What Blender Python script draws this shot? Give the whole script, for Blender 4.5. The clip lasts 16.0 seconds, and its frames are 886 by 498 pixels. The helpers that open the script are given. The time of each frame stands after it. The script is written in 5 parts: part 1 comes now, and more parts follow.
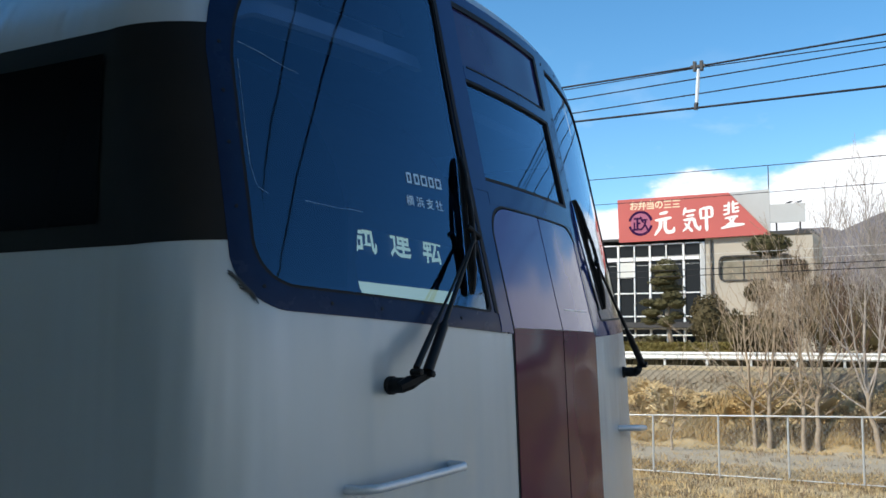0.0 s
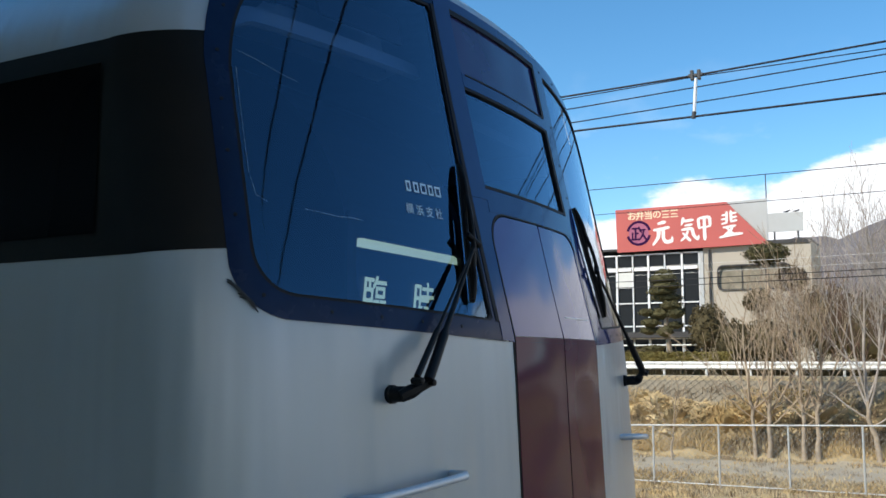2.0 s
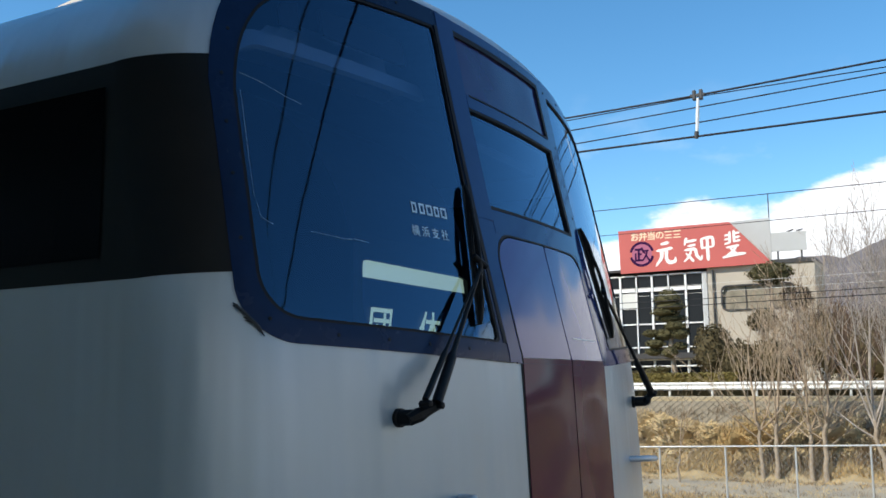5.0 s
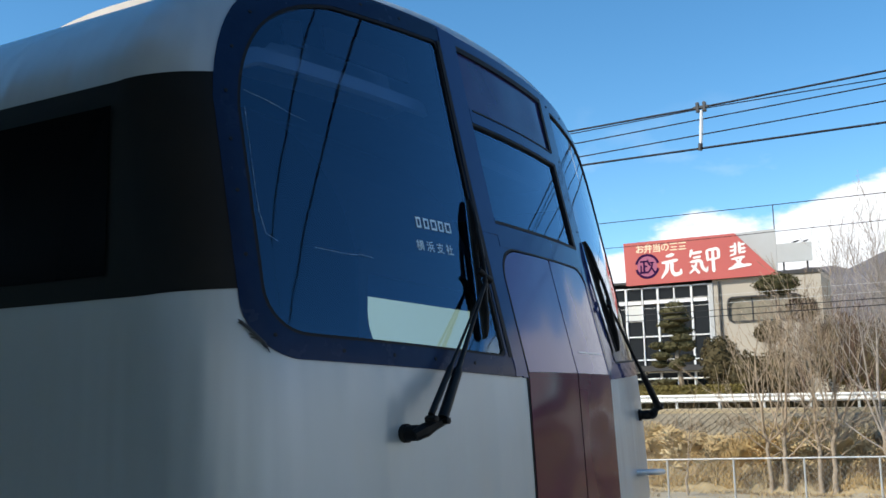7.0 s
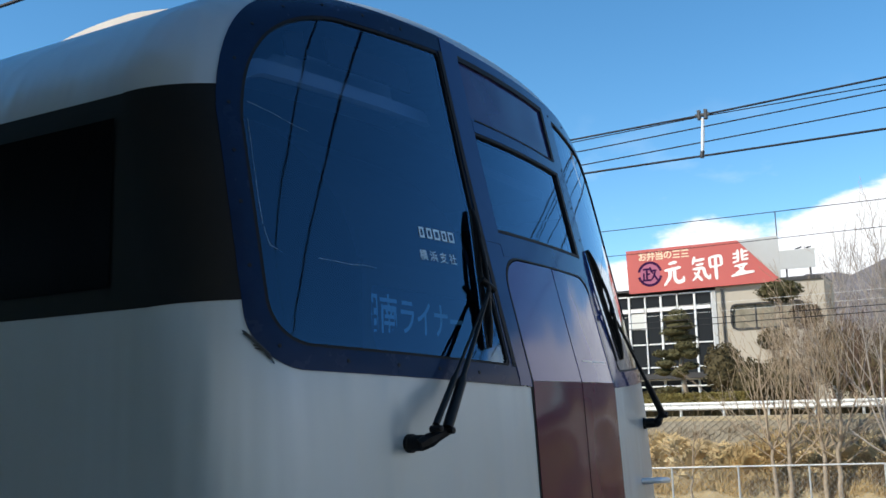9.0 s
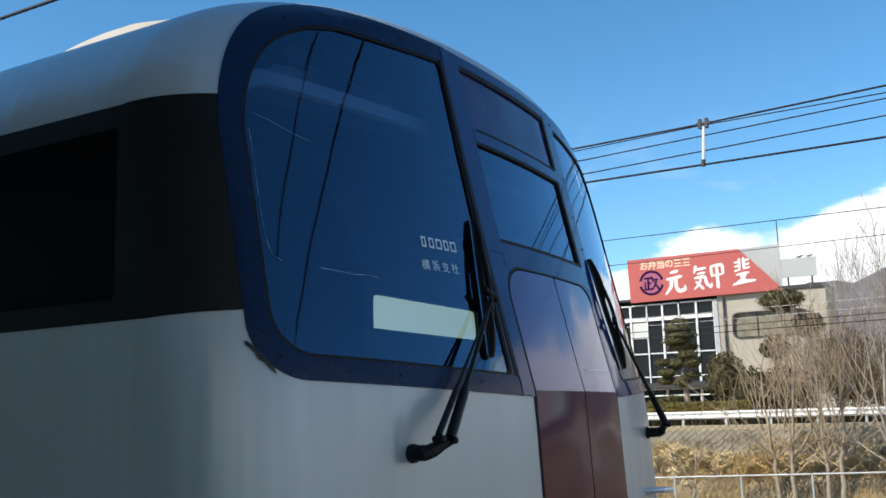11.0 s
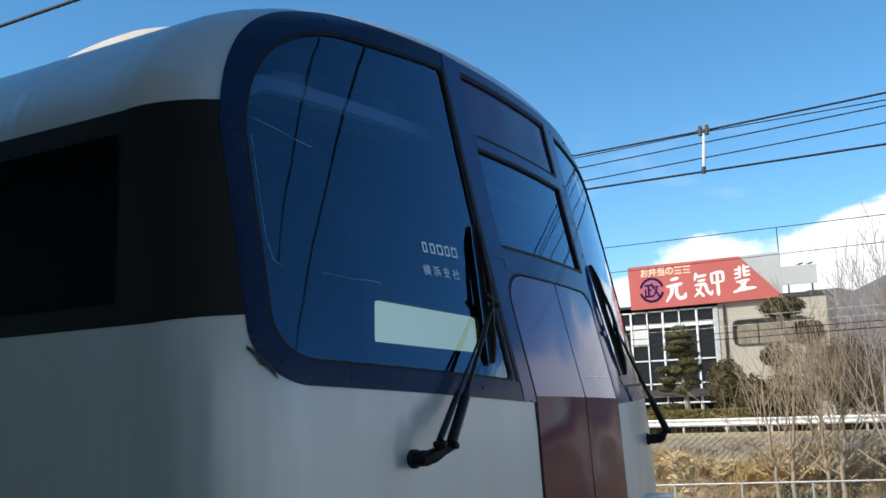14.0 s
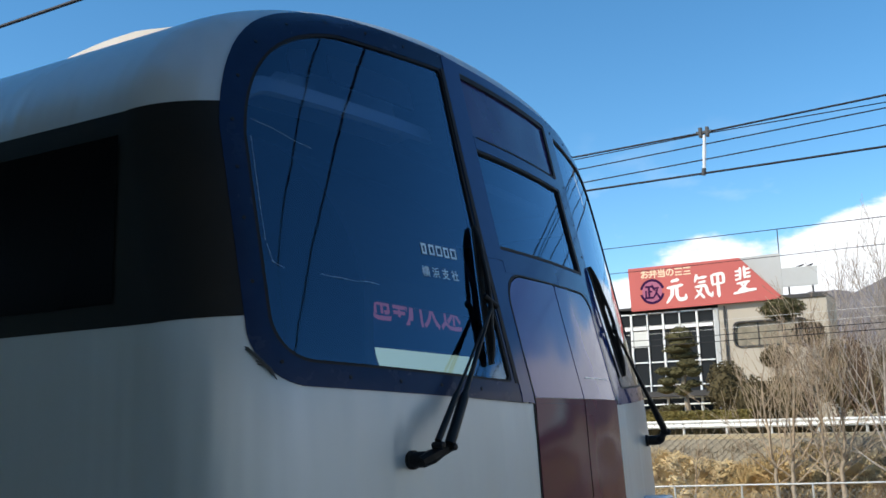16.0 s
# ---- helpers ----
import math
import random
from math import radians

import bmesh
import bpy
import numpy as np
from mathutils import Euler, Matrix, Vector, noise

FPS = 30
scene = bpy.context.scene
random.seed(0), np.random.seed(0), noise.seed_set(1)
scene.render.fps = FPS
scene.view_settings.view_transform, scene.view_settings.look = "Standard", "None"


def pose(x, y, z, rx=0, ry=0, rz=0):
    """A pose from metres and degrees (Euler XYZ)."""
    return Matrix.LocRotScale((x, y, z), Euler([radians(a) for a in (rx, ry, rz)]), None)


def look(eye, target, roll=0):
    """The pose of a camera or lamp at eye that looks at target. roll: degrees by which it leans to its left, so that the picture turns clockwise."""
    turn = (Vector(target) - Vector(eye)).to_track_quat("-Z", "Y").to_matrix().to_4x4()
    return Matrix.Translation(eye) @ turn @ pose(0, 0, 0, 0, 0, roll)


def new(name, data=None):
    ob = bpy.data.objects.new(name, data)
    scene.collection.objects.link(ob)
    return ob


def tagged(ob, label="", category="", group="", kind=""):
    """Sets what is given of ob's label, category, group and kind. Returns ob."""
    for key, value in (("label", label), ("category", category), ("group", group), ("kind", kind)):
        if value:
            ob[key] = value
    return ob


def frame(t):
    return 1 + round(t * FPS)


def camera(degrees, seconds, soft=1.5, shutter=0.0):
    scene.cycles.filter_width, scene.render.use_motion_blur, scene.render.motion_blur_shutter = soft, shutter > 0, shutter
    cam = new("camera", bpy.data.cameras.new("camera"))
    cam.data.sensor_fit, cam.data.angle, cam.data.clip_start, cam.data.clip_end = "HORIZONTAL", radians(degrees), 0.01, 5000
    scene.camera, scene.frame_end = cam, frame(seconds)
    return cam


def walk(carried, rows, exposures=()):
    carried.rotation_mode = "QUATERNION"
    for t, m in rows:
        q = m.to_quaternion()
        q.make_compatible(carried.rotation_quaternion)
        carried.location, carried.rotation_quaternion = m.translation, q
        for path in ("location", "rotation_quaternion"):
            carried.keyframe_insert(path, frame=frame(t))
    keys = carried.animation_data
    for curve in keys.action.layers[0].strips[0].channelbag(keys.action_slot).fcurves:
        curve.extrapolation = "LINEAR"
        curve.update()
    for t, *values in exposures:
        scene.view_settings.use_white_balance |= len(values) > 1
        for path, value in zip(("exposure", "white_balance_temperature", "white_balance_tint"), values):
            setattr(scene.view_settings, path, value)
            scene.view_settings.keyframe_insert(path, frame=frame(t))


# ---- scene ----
cam = camera(49.5, 16.0, soft=1.6)
PATH = [
    (0.0, pose(-3.047, -1.321, 2.695, 95.910, -0.377, -61.195)),
    (0.5, pose(-3.044, -1.317, 2.692, 96.085, -0.283, -61.230)),
    (1.0, pose(-3.036, -1.314, 2.688, 96.297, -0.062, -61.216)),
    (1.5, pose(-3.034, -1.312, 2.687, 96.437, -0.025, -61.227)),
    (2.0, pose(-3.037, -1.310, 2.687, 96.588, 0.009, -61.256)),
    (2.5, pose(-3.037, -1.306, 2.685, 96.752, 0.099, -61.272)),
    (3.0, pose(-3.030, -1.300, 2.686, 96.925, 0.105, -61.223)),
    (3.5, pose(-3.028, -1.296, 2.684, 97.209, 0.258, -61.184)),
    (4.0, pose(-3.024, -1.292, 2.685, 97.478, 0.350, -61.148)),
    (6.5, pose(-3.028, -1.294, 2.685, 98.605, 0.928, -60.729)),
    (7.0, pose(-3.028, -1.295, 2.687, 98.792, 1.022, -60.638)),
    (7.5, pose(-3.022, -1.291, 2.688, 98.974, 1.199, -60.568)),
    (8.0, pose(-3.030, -1.294, 2.686, 99.127, 1.319, -60.505)),
    (8.5, pose(-3.029, -1.293, 2.686, 99.263, 1.415, -60.463)),
    (9.0, pose(-3.031, -1.294, 2.688, 99.343, 1.413, -60.431)),
    (11.5, pose(-3.028, -1.289, 2.688, 100.028, 1.572, -60.301)),
    (12.0, pose(-3.032, -1.292, 2.690, 100.111, 1.506, -60.280)),
    (12.5, pose(-3.030, -1.293, 2.689, 100.227, 1.561, -60.240)),
    (13.0, pose(-3.030, -1.291, 2.687, 100.283, 1.561, -60.270)),
    (13.5, pose(-3.032, -1.290, 2.686, 100.302, 1.522, -60.309)),
    (14.0, pose(-3.034, -1.290, 2.683, 100.345, 1.542, -60.320)),
    (14.5, pose(-3.037, -1.293, 2.682, 100.376, 1.561, -60.336)),
    (15.0, pose(-3.036, -1.294, 2.682, 100.387, 1.471, -60.334)),
    (15.5, pose(-3.037, -1.296, 2.683, 100.374, 1.411, -60.336)),
    (16.0, pose(-3.036, -1.296, 2.684, 100.390, 1.383, -60.315)),
]
walk(cam, PATH)

# ---- world, sun, exposure ----
scene.view_settings.exposure = 0.95
SUN_ELEV, SUN_AZ = 40.0, 305.0   # azimuth from +y towards +x


def build_world():
    w = bpy.data.worlds.new("sky_world")
    scene.world = w
    w.use_nodes = True
    nt = w.node_tree
    nt.nodes.clear()
    out = nt.nodes.new("ShaderNodeOutputWorld")
    bg = nt.nodes.new("ShaderNodeBackground")
    bg.inputs[1].default_value = 0.101
    sky = nt.nodes.new("ShaderNodeTexSky")
    sky.sky_type = "NISHITA"
    sky.sun_disc = False
    sky.sun_elevation, sky.sun_rotation = radians(SUN_ELEV), radians(SUN_AZ)
    sky.altitude = 900
    sky.air_density, sky.dust_density, sky.ozone_density = 1.0, 0.1, 3.0
    # cumulus bank low over the horizon, thinning out upwards
    co = nt.nodes.new("ShaderNodeTexCoord")
    sep = nt.nodes.new("ShaderNodeSeparateXYZ")
    nt.links.new(co.outputs["Generated"], sep.inputs[0])
    mp = nt.nodes.new("ShaderNodeMapping")
    mp.inputs["Scale"].default_value = (1.0, 1.0, 2.2)
    mp.inputs["Location"].default_value = (0.3, 0.1, 0.0)
    nt.links.new(co.outputs["Generated"], mp.inputs[0])
    no = nt.nodes.new("ShaderNodeTexNoise")
    no.inputs["Scale"].default_value = 3.2
    no.inputs["Detail"].default_value = 9.0
    no.inputs["Roughness"].default_value = 0.58
    nt.links.new(mp.outputs[0], no.inputs["Vector"])
    # height of the bank: grows from north-east to south-east
    def math_node(op, a, b=None, c=None):
        n = nt.nodes.new("ShaderNodeMath")
        n.operation = op
        for i, v in enumerate((a, b, c)):
            if v is None:
                continue
            if isinstance(v, (int, float)):
                n.inputs[i].default_value = v
            else:
                nt.links.new(v, n.inputs[i])
        return n.outputs[0]
    yfac = math_node("MULTIPLY", sep.outputs["Y"], -0.16)
    rise = math_node("MINIMUM", math_node("MULTIPLY", math_node("MAXIMUM", math_node("MULTIPLY", sep.outputs["Y"], -1.0), 0.0), -0.02), 0.10)
    top = math_node("ADD", math_node("ADD", math_node("MINIMUM", yfac, 0.09), 0.212), rise)
    lift = math_node("SUBTRACT", top, sep.outputs["Z"])
    k = math_node("MULTIPLY_ADD", lift, 9.0, 0.0)
    dens = math_node("ADD", k, math_node("MULTIPLY_ADD", no.outputs["Fac"], 2.0, -1.0))
    # towards the south-east the bank floats clear of the horizon
    south = math_node("MINIMUM", math_node("MAXIMUM", math_node("MULTIPLY", sep.outputs["Y"], -6.0), 0.0), 1.0)
    gap = math_node("MULTIPLY", math_node("MAXIMUM", math_node("SUBTRACT", 0.185, sep.outputs["Z"]), 0.0), south)
    dens = math_node("SUBTRACT", dens, math_node("MULTIPLY", gap, 15.0))
    ramp = nt.nodes.new("ShaderNodeMapRange")
    ramp.interpolation_type = "SMOOTHSTEP"
    ramp.inputs["From Min"].default_value, ramp.inputs["From Max"].default_value = 0.02, 0.17
    nt.links.new(dens, ramp.inputs["Value"])
    # thin wisps above the bank
    n2 = nt.nodes.new("ShaderNodeTexNoise")
    n2.inputs["Scale"].default_value = 7.0
    n2.inputs["Detail"].default_value = 7.0
    nt.links.new(mp.outputs[0], n2.inputs["Vector"])
    wisp = math_node("MULTIPLY", math_node("MAXIMUM", math_node("MULTIPLY_ADD", n2.outputs["Fac"], 3.2, -1.98), 0.0), math_node("MAXIMUM", math_node("MULTIPLY_ADD", sep.outputs["Z"], -5.5, 1.7), 0.0))
    fac = math_node("MINIMUM", math_node("ADD", ramp.outputs[0], wisp), 1.0)
    mix = nt.nodes.new("ShaderNodeMix")
    mix.data_type = "RGBA"
    nt.links.new(fac, mix.inputs["Factor"])
    hs = nt.nodes.new("ShaderNodeHueSaturation")
    hs.inputs["Saturation"].default_value = 1.22
    hs.inputs["Hue"].default_value = 0.491
    nt.links.new(sky.outputs[0], hs.inputs["Color"])
    nt.links.new(hs.outputs[0], mix.inputs[6])
    mix.inputs[7].default_value = (6.3, 6.5, 6.8, 1)
    nt.links.new(mix.outputs[2], bg.inputs[0])
    nt.links.new(bg.outputs[0], out.inputs[0])


build_world()
sun = new("sun", bpy.data.lights.new("sun", "SUN"))
sun.data.energy, sun.data.angle, sun.data.color = 2.8, radians(0.5), (1.0, 0.93, 0.81)
_a, _e = radians(SUN_AZ), radians(SUN_ELEV)
sun.matrix_world = look((0, 0, 0), (-math.sin(_a) * math.cos(_e), -math.cos(_a) * math.cos(_e), -math.sin(_e)))
sun.location = (-20, 20, 30)

# ---- materials ----
def material(name, base, rough=0.5, metal=0.0, var=None, scale=6.0, amount=0.5, bump=0.0, bump_scale=40.0, coat=0.0, rough_var=0.0,
             second=None, second_scale=1.2, second_amount=0.4, emit=None, emit_strength=0.0, per_object=0.0, spec=0.5, wave=0.0, wave_size=(2.4, 2.4, 0.6), streak=None, streak_amount=0.3, coat_rough=0.04):
    """A surface with two scales of variation: fine grain towards var, broad stains towards second."""
    m = bpy.data.materials.new(name)
    m.use_nodes = True
    nt = m.node_tree
    b = nt.nodes["Principled BSDF"]
    b.inputs["Roughness"].default_value = rough
    b.inputs["Metallic"].default_value = metal
    b.inputs["Specular IOR Level"].default_value = spec
    b.inputs["Coat Weight"].default_value = coat
    b.inputs["Coat Roughness"].default_value = coat_rough
    co = nt.nodes.new("ShaderNodeTexCoord")

    def noise_fac(s, detail=6.0):
        n = nt.nodes.new("ShaderNodeTexNoise")
        n.inputs["Scale"].default_value = s
        n.inputs["Detail"].default_value = detail
        n.inputs["Roughness"].default_value = 0.6
        nt.links.new(co.outputs["Object"], n.inputs["Vector"])
        r = nt.nodes.new("ShaderNodeMapRange")
        r.inputs["From Min"].default_value, r.inputs["From Max"].default_value = 0.35, 0.65
        nt.links.new(n.outputs["Fac"], r.inputs["Value"])
        return r.outputs[0]

    def mixed(col_a, col_b, fac, amt):
        mu = nt.nodes.new("ShaderNodeMath")
        mu.operation = "MULTIPLY"
        mu.inputs[1].default_value = amt
        nt.links.new(fac, mu.inputs[0])
        mx = nt.nodes.new("ShaderNodeMix")
        mx.data_type = "RGBA"
        nt.links.new(mu.outputs[0], mx.inputs["Factor"])
        for sock, c in ((6, col_a), (7, col_b)):
            if isinstance(c, tuple):
                mx.inputs[sock].default_value = (*c, 1)
            else:
                nt.links.new(c, mx.inputs[sock])
        return mx.outputs[2]

    col = base
    if var:
        col = mixed(col, var, noise_fac(scale), amount)
    if second:
        col = mixed(col, second, noise_fac(second_scale, 4.0), second_amount)
    if streak:
        # soft streaks of a second colour, drawn out vertically
        ms = nt.nodes.new("ShaderNodeMapping")
        ms.inputs["Scale"].default_value = (2.6, 2.6, 0.5)
        nt.links.new(co.outputs["Object"], ms.inputs[0])
        ns = nt.nodes.new("ShaderNodeTexNoise")
        ns.inputs["Scale"].default_value = 2.0
        ns.inputs["Detail"].default_value = 6.0
        nt.links.new(ms.outputs[0], ns.inputs["Vector"])
        rs = nt.nodes.new("ShaderNodeMapRange")
        rs.inputs["From Min"].default_value, rs.inputs["From Max"].default_value = 0.40, 0.70
        nt.links.new(ns.outputs["Fac"], rs.inputs["Value"])
        col = mixed(col, streak, rs.outputs[0], streak_amount)
    if per_object:
        oi = nt.nodes.new("ShaderNodeObjectInfo")
        hs = nt.nodes.new("ShaderNodeHueSaturation")
        mr = nt.nodes.new("ShaderNodeMapRange")
        mr.inputs["To Min"].default_value, mr.inputs["To Max"].default_value = 1 - per_object, 1 + per_object
        nt.links.new(oi.outputs["Random"], mr.inputs["Value"])
        nt.links.new(mr.outputs[0], hs.inputs["Value"])
        if isinstance(col, tuple):
            hs.inputs["Color"].default_value = (*col, 1)
        else:
            nt.links.new(col, hs.inputs["Color"])
        col = hs.outputs[0]
    if isinstance(col, tuple):
        b.inputs["Base Color"].default_value = (*col, 1)
    else:
        nt.links.new(col, b.inputs["Base Color"])
    if rough_var:
        mr = nt.nodes.new("ShaderNodeMapRange")
        mr.inputs["To Min"].default_value, mr.inputs["To Max"].default_value = max(0.02, rough - rough_var), rough + rough_var
        nt.links.new(noise_fac(scale * 0.4), mr.inputs["Value"])
        nt.links.new(mr.outputs[0], b.inputs["Roughness"])
    if bump:
        n = nt.nodes.new("ShaderNodeTexNoise")
        n.inputs["Scale"].default_value = bump_scale
        n.inputs["Detail"].default_value = 5.0
        nt.links.new(co.outputs["Object"], n.inputs["Vector"])
        bp = nt.nodes.new("ShaderNodeBump")
        bp.inputs["Strength"].default_value = bump
        bp.inputs["Distance"].default_value = 0.02
        nt.links.new(n.outputs["Fac"], bp.inputs["Height"])
        nt.links.new(bp.outputs[0], b.inputs["Normal"])
    if wave:
        # slow waviness of beaten sheet metal, drawn out vertically
        mp = nt.nodes.new("ShaderNodeMapping")
        mp.inputs["Scale"].default_value = wave_size
        nt.links.new(co.outputs["Object"], mp.inputs[0])
        n = nt.nodes.new("ShaderNodeTexNoise")
        n.inputs["Scale"].default_value = 1.6
        n.inputs["Detail"].default_value = 1.0
        nt.links.new(mp.outputs[0], n.inputs["Vector"])
        bp = nt.nodes.new("ShaderNodeBump")
        bp.inputs["Strength"].default_value = wave
        bp.inputs["Distance"].default_value = 0.03
        nt.links.new(n.outputs["Fac"], bp.inputs["Height"])
        nt.links.new(bp.outputs[0], b.inputs["Normal"])
        nt.links.new(bp.outputs[0], b.inputs["Coat Normal"])
    if emit:
        b.inputs["Emission Color"].default_value = (*emit, 1)
        b.inputs["Emission Strength"].default_value = emit_strength
    return m


def glass_material(name, tint, rough=0.0):
    """Tinted sheet glass: a clear transmitting sheet whose two faces both reflect, slightly wavy."""
    m = bpy.data.materials.new(name)
    m.use_nodes = True
    nt = m.node_tree
    nt.nodes.clear()
    out = nt.nodes.new("ShaderNodeOutputMaterial")
    tr = nt.nodes.new("ShaderNodeBsdfTransparent")
    tr.inputs[0].default_value = (*tint, 1)
    gl = nt.nodes.new("ShaderNodeBsdfGlossy")
    gl.inputs["Roughness"].default_value = rough
    fr = nt.nodes.new("ShaderNodeFresnel")
    fr.inputs["IOR"].default_value = 1.66
    co = nt.nodes.new("ShaderNodeTexCoord")
    no = nt.nodes.new("ShaderNodeTexNoise")
    no.inputs["Scale"].default_value = 5.0
    no.inputs["Detail"].default_value = 1.0
    nt.links.new(co.outputs["Object"], no.inputs["Vector"])
    bp = nt.nodes.new("ShaderNodeBump")
    bp.inputs["Strength"].default_value = 0.03
    bp.inputs["Distance"].default_value = 0.02
    nt.links.new(no.outputs["Fac"], bp.inputs["Height"])
    nt.links.new(bp.outputs[0], gl.inputs["Normal"])
    twice = nt.nodes.new("ShaderNodeMath")
    twice.operation = "MULTIPLY"
    twice.inputs[1].default_value = 2.0
    more = nt.nodes.new("ShaderNodeMath")
    more.operation = "ADD"
    more.inputs[1].default_value = 1.0
    both = nt.nodes.new("ShaderNodeMath")
    both.operation = "DIVIDE"
    nt.links.new(fr.outputs[0], twice.inputs[0])
    nt.links.new(fr.outputs[0], more.inputs[0])
    nt.links.new(twice.outputs[0], both.inputs[0])
    nt.links.new(more.outputs[0], both.inputs[1])
    mx = nt.nodes.new("ShaderNodeMixShader")
    # the blue coating pales as the reflection strengthens
    tone = nt.nodes.new("ShaderNodeMix")
    tone.data_type = "RGBA"
    tone.inputs[6].default_value = (0.38, 0.66, 1.0, 1)
    tone.inputs[7].default_value = (1.0, 1.0, 1.0, 1)
    nt.links.new(both.outputs[0], tone.inputs["Factor"])
    nt.links.new(tone.outputs[2], gl.inputs["Color"])
    nt.links.new(both.outputs[0], mx.inputs[0])
    nt.links.new(tr.outputs[0], mx.inputs[1])
    nt.links.new(gl.outputs[0], mx.inputs[2])
    nt.links.new(mx.outputs[0], out.inputs[0])
    return m


SILVER = material("silver_paint", (0.355, 0.425, 0.485), 0.40, 0.20, (0.335, 0.40, 0.45), 3.0, 0.35, 0.0, 160, coat=0.45, coat_rough=0.19, wave=0.42, wave_size=(7.0, 7.0, 0.6), streak=(0.30, 0.33, 0.32), streak_amount=0.25,
                  second=(0.35, 0.40, 0.42), second_scale=0.8, second_amount=0.3)
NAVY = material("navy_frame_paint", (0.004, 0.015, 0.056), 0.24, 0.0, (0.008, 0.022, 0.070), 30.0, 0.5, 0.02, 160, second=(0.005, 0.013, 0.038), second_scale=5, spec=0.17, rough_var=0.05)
GLOSS_NAVY = material("gloss_violet_paint", (0.060, 0.052, 0.20), 0.12, 0.0, (0.07, 0.058, 0.22), 18.0, 0.4, coat=0.25, spec=0.45, wave=0.16, wave_size=(1.6, 1.6, 2.0))
# same navy paint, its base lightened to carry the sky's grazing reflection
NAVY_SKY_SHEEN = material("navy_paint_sky_sheen", (0.014, 0.036, 0.140), 0.09, 0.0, (0.018, 0.042, 0.155), 30.0, 0.5, 0.0, 160, second=(0.012, 0.030, 0.11), second_scale=5, spec=0.34)
VIOLET = material("dark_violet_panel", (0.022, 0.022, 0.095), 0.10, 0.0, (0.035, 0.028, 0.11), 4.0, 0.6, spec=0.45, wave=0.5, wave_size=(2.0, 2.0, 2.6))
MAROON = material("maroon_paint", (0.078, 0.010, 0.040), 0.13, 0.0, (0.08, 0.013, 0.040), 14.0, 0.5, 0.0, 120, coat=0.04, spec=0.12, wave=0.85, wave_size=(1.8, 1.8, 1.8), second=(0.055, 0.016, 0.030), second_scale=3)
BLACK_BAND = material("black_band_paint", (0.006, 0.007, 0.008), 0.42, 0.0, (0.010, 0.010, 0.010), 10.0, 0.6, spec=0.18)
BLACK_GLASS = material("black_glass", (0.002, 0.002, 0.003), 0.25, 0.0, spec=0.03)
RUBBER = material("black_rubber", (0.010, 0.010, 0.011), 0.55, 0.0, (0.03, 0.03, 0.03), 60.0, 0.5, 0.1, 200)
GASKET = material("gasket_rubber", (0.006, 0.007, 0.010), 0.6, spec=0.2)
TAPE = material("weathered_dark_tape", (0.022, 0.028, 0.036), 0.6, 0.0, (0.045, 0.05, 0.055), 80.0, 0.6)
WIPER = material("wiper_metal", (0.006, 0.006, 0.007), 0.5, 0.0, (0.014, 0.014, 0.014), 50.0, 0.5, spec=0.18)
HANDLE = material("satin_steel_handle", (0.66, 0.69, 0.72), 0.42, 0.35, (0.55, 0.57, 0.60), 30.0, 0.5)
STEEL = material("worn_steel", (0.45, 0.47, 0.50), 0.35, 0.8, (0.28, 0.28, 0.28), 30.0, 0.5, 0.05, 150)
CAB_DARK = material("cab_interior", (0.012, 0.013, 0.015), 0.7, 0.0, (0.02, 0.02, 0.02), 8.0, 0.4)
CAB_GREY = material("cab_lining", (0.16, 0.17, 0.18), 0.6, 0.0, (0.12, 0.12, 0.13), 8.0, 0.4)
CAB_CREAM = material("cab_cream_lining", (0.80, 0.81, 0.80), 0.6, 0.0, (0.72, 0.72, 0.70), 8.0, 0.4)
GLASS = glass_material("tinted_glass", (0.24, 0.40, 0.62), 0.03)
UNDER = material("underframe_grey", (0.06, 0.06, 0.06), 0.7, 0.2, (0.10, 0.08, 0.06), 12.0, 0.5)
ROOF_UNIT = material("cream_roof_unit", (0.52, 0.48, 0.42), 0.5, 0.0, (0.44, 0.40, 0.34), 6.0, 0.5, 0.05, 60)
STICKER = material("pale_blue_sticker", (0.46, 0.64, 0.80), 0.5)
ROLL_CLOTH = material("roll_cloth", (0.015, 0.03, 0.07), 0.6)
ROLL_PALE = material("roll_pale_letter", (0.7, 0.75, 0.65), 0.6, emit=(1.0, 0.92, 0.50), emit_strength=0.50)
ROLL_WHITE = material("roll_white_panel", (0.8, 0.82, 0.75), 0.6, emit=(1.0, 0.90, 0.50), emit_strength=0.52)
ROLL_BLUE = material("roll_blue_letter", (0.1, 0.3, 0.5), 0.6, emit=(0.18, 0.42, 0.58), emit_strength=0.10)
ROLL_RED = material("roll_red_letter", (0.6, 0.08, 0.1), 0.6, emit=(0.9, 0.20, 0.22), emit_strength=0.27)
GROUND = material("dry_grass_ground", (0.38, 0.285, 0.145), 0.95, 0.0, (0.24, 0.18, 0.09), 2.5, 0.7, 0.6, 14, second=(0.42, 0.35, 0.22), second_scale=0.35, second_amount=0.6)
BANK_TOP = material("bare_bank_soil", (0.27, 0.225, 0.155), 0.95, 0.0, (0.17, 0.14, 0.095), 2.5, 0.7, 0.5, 14, second=(0.30, 0.27, 0.2), second_scale=0.5)
GRAVEL = material("grey_gravel", (0.37, 0.32, 0.235), 0.95, 0.0, (0.26, 0.23, 0.18), 9.0, 0.7, 0.5, 40, second=(0.42, 0.35, 0.23), second_scale=0.5, second_amount=0.6)
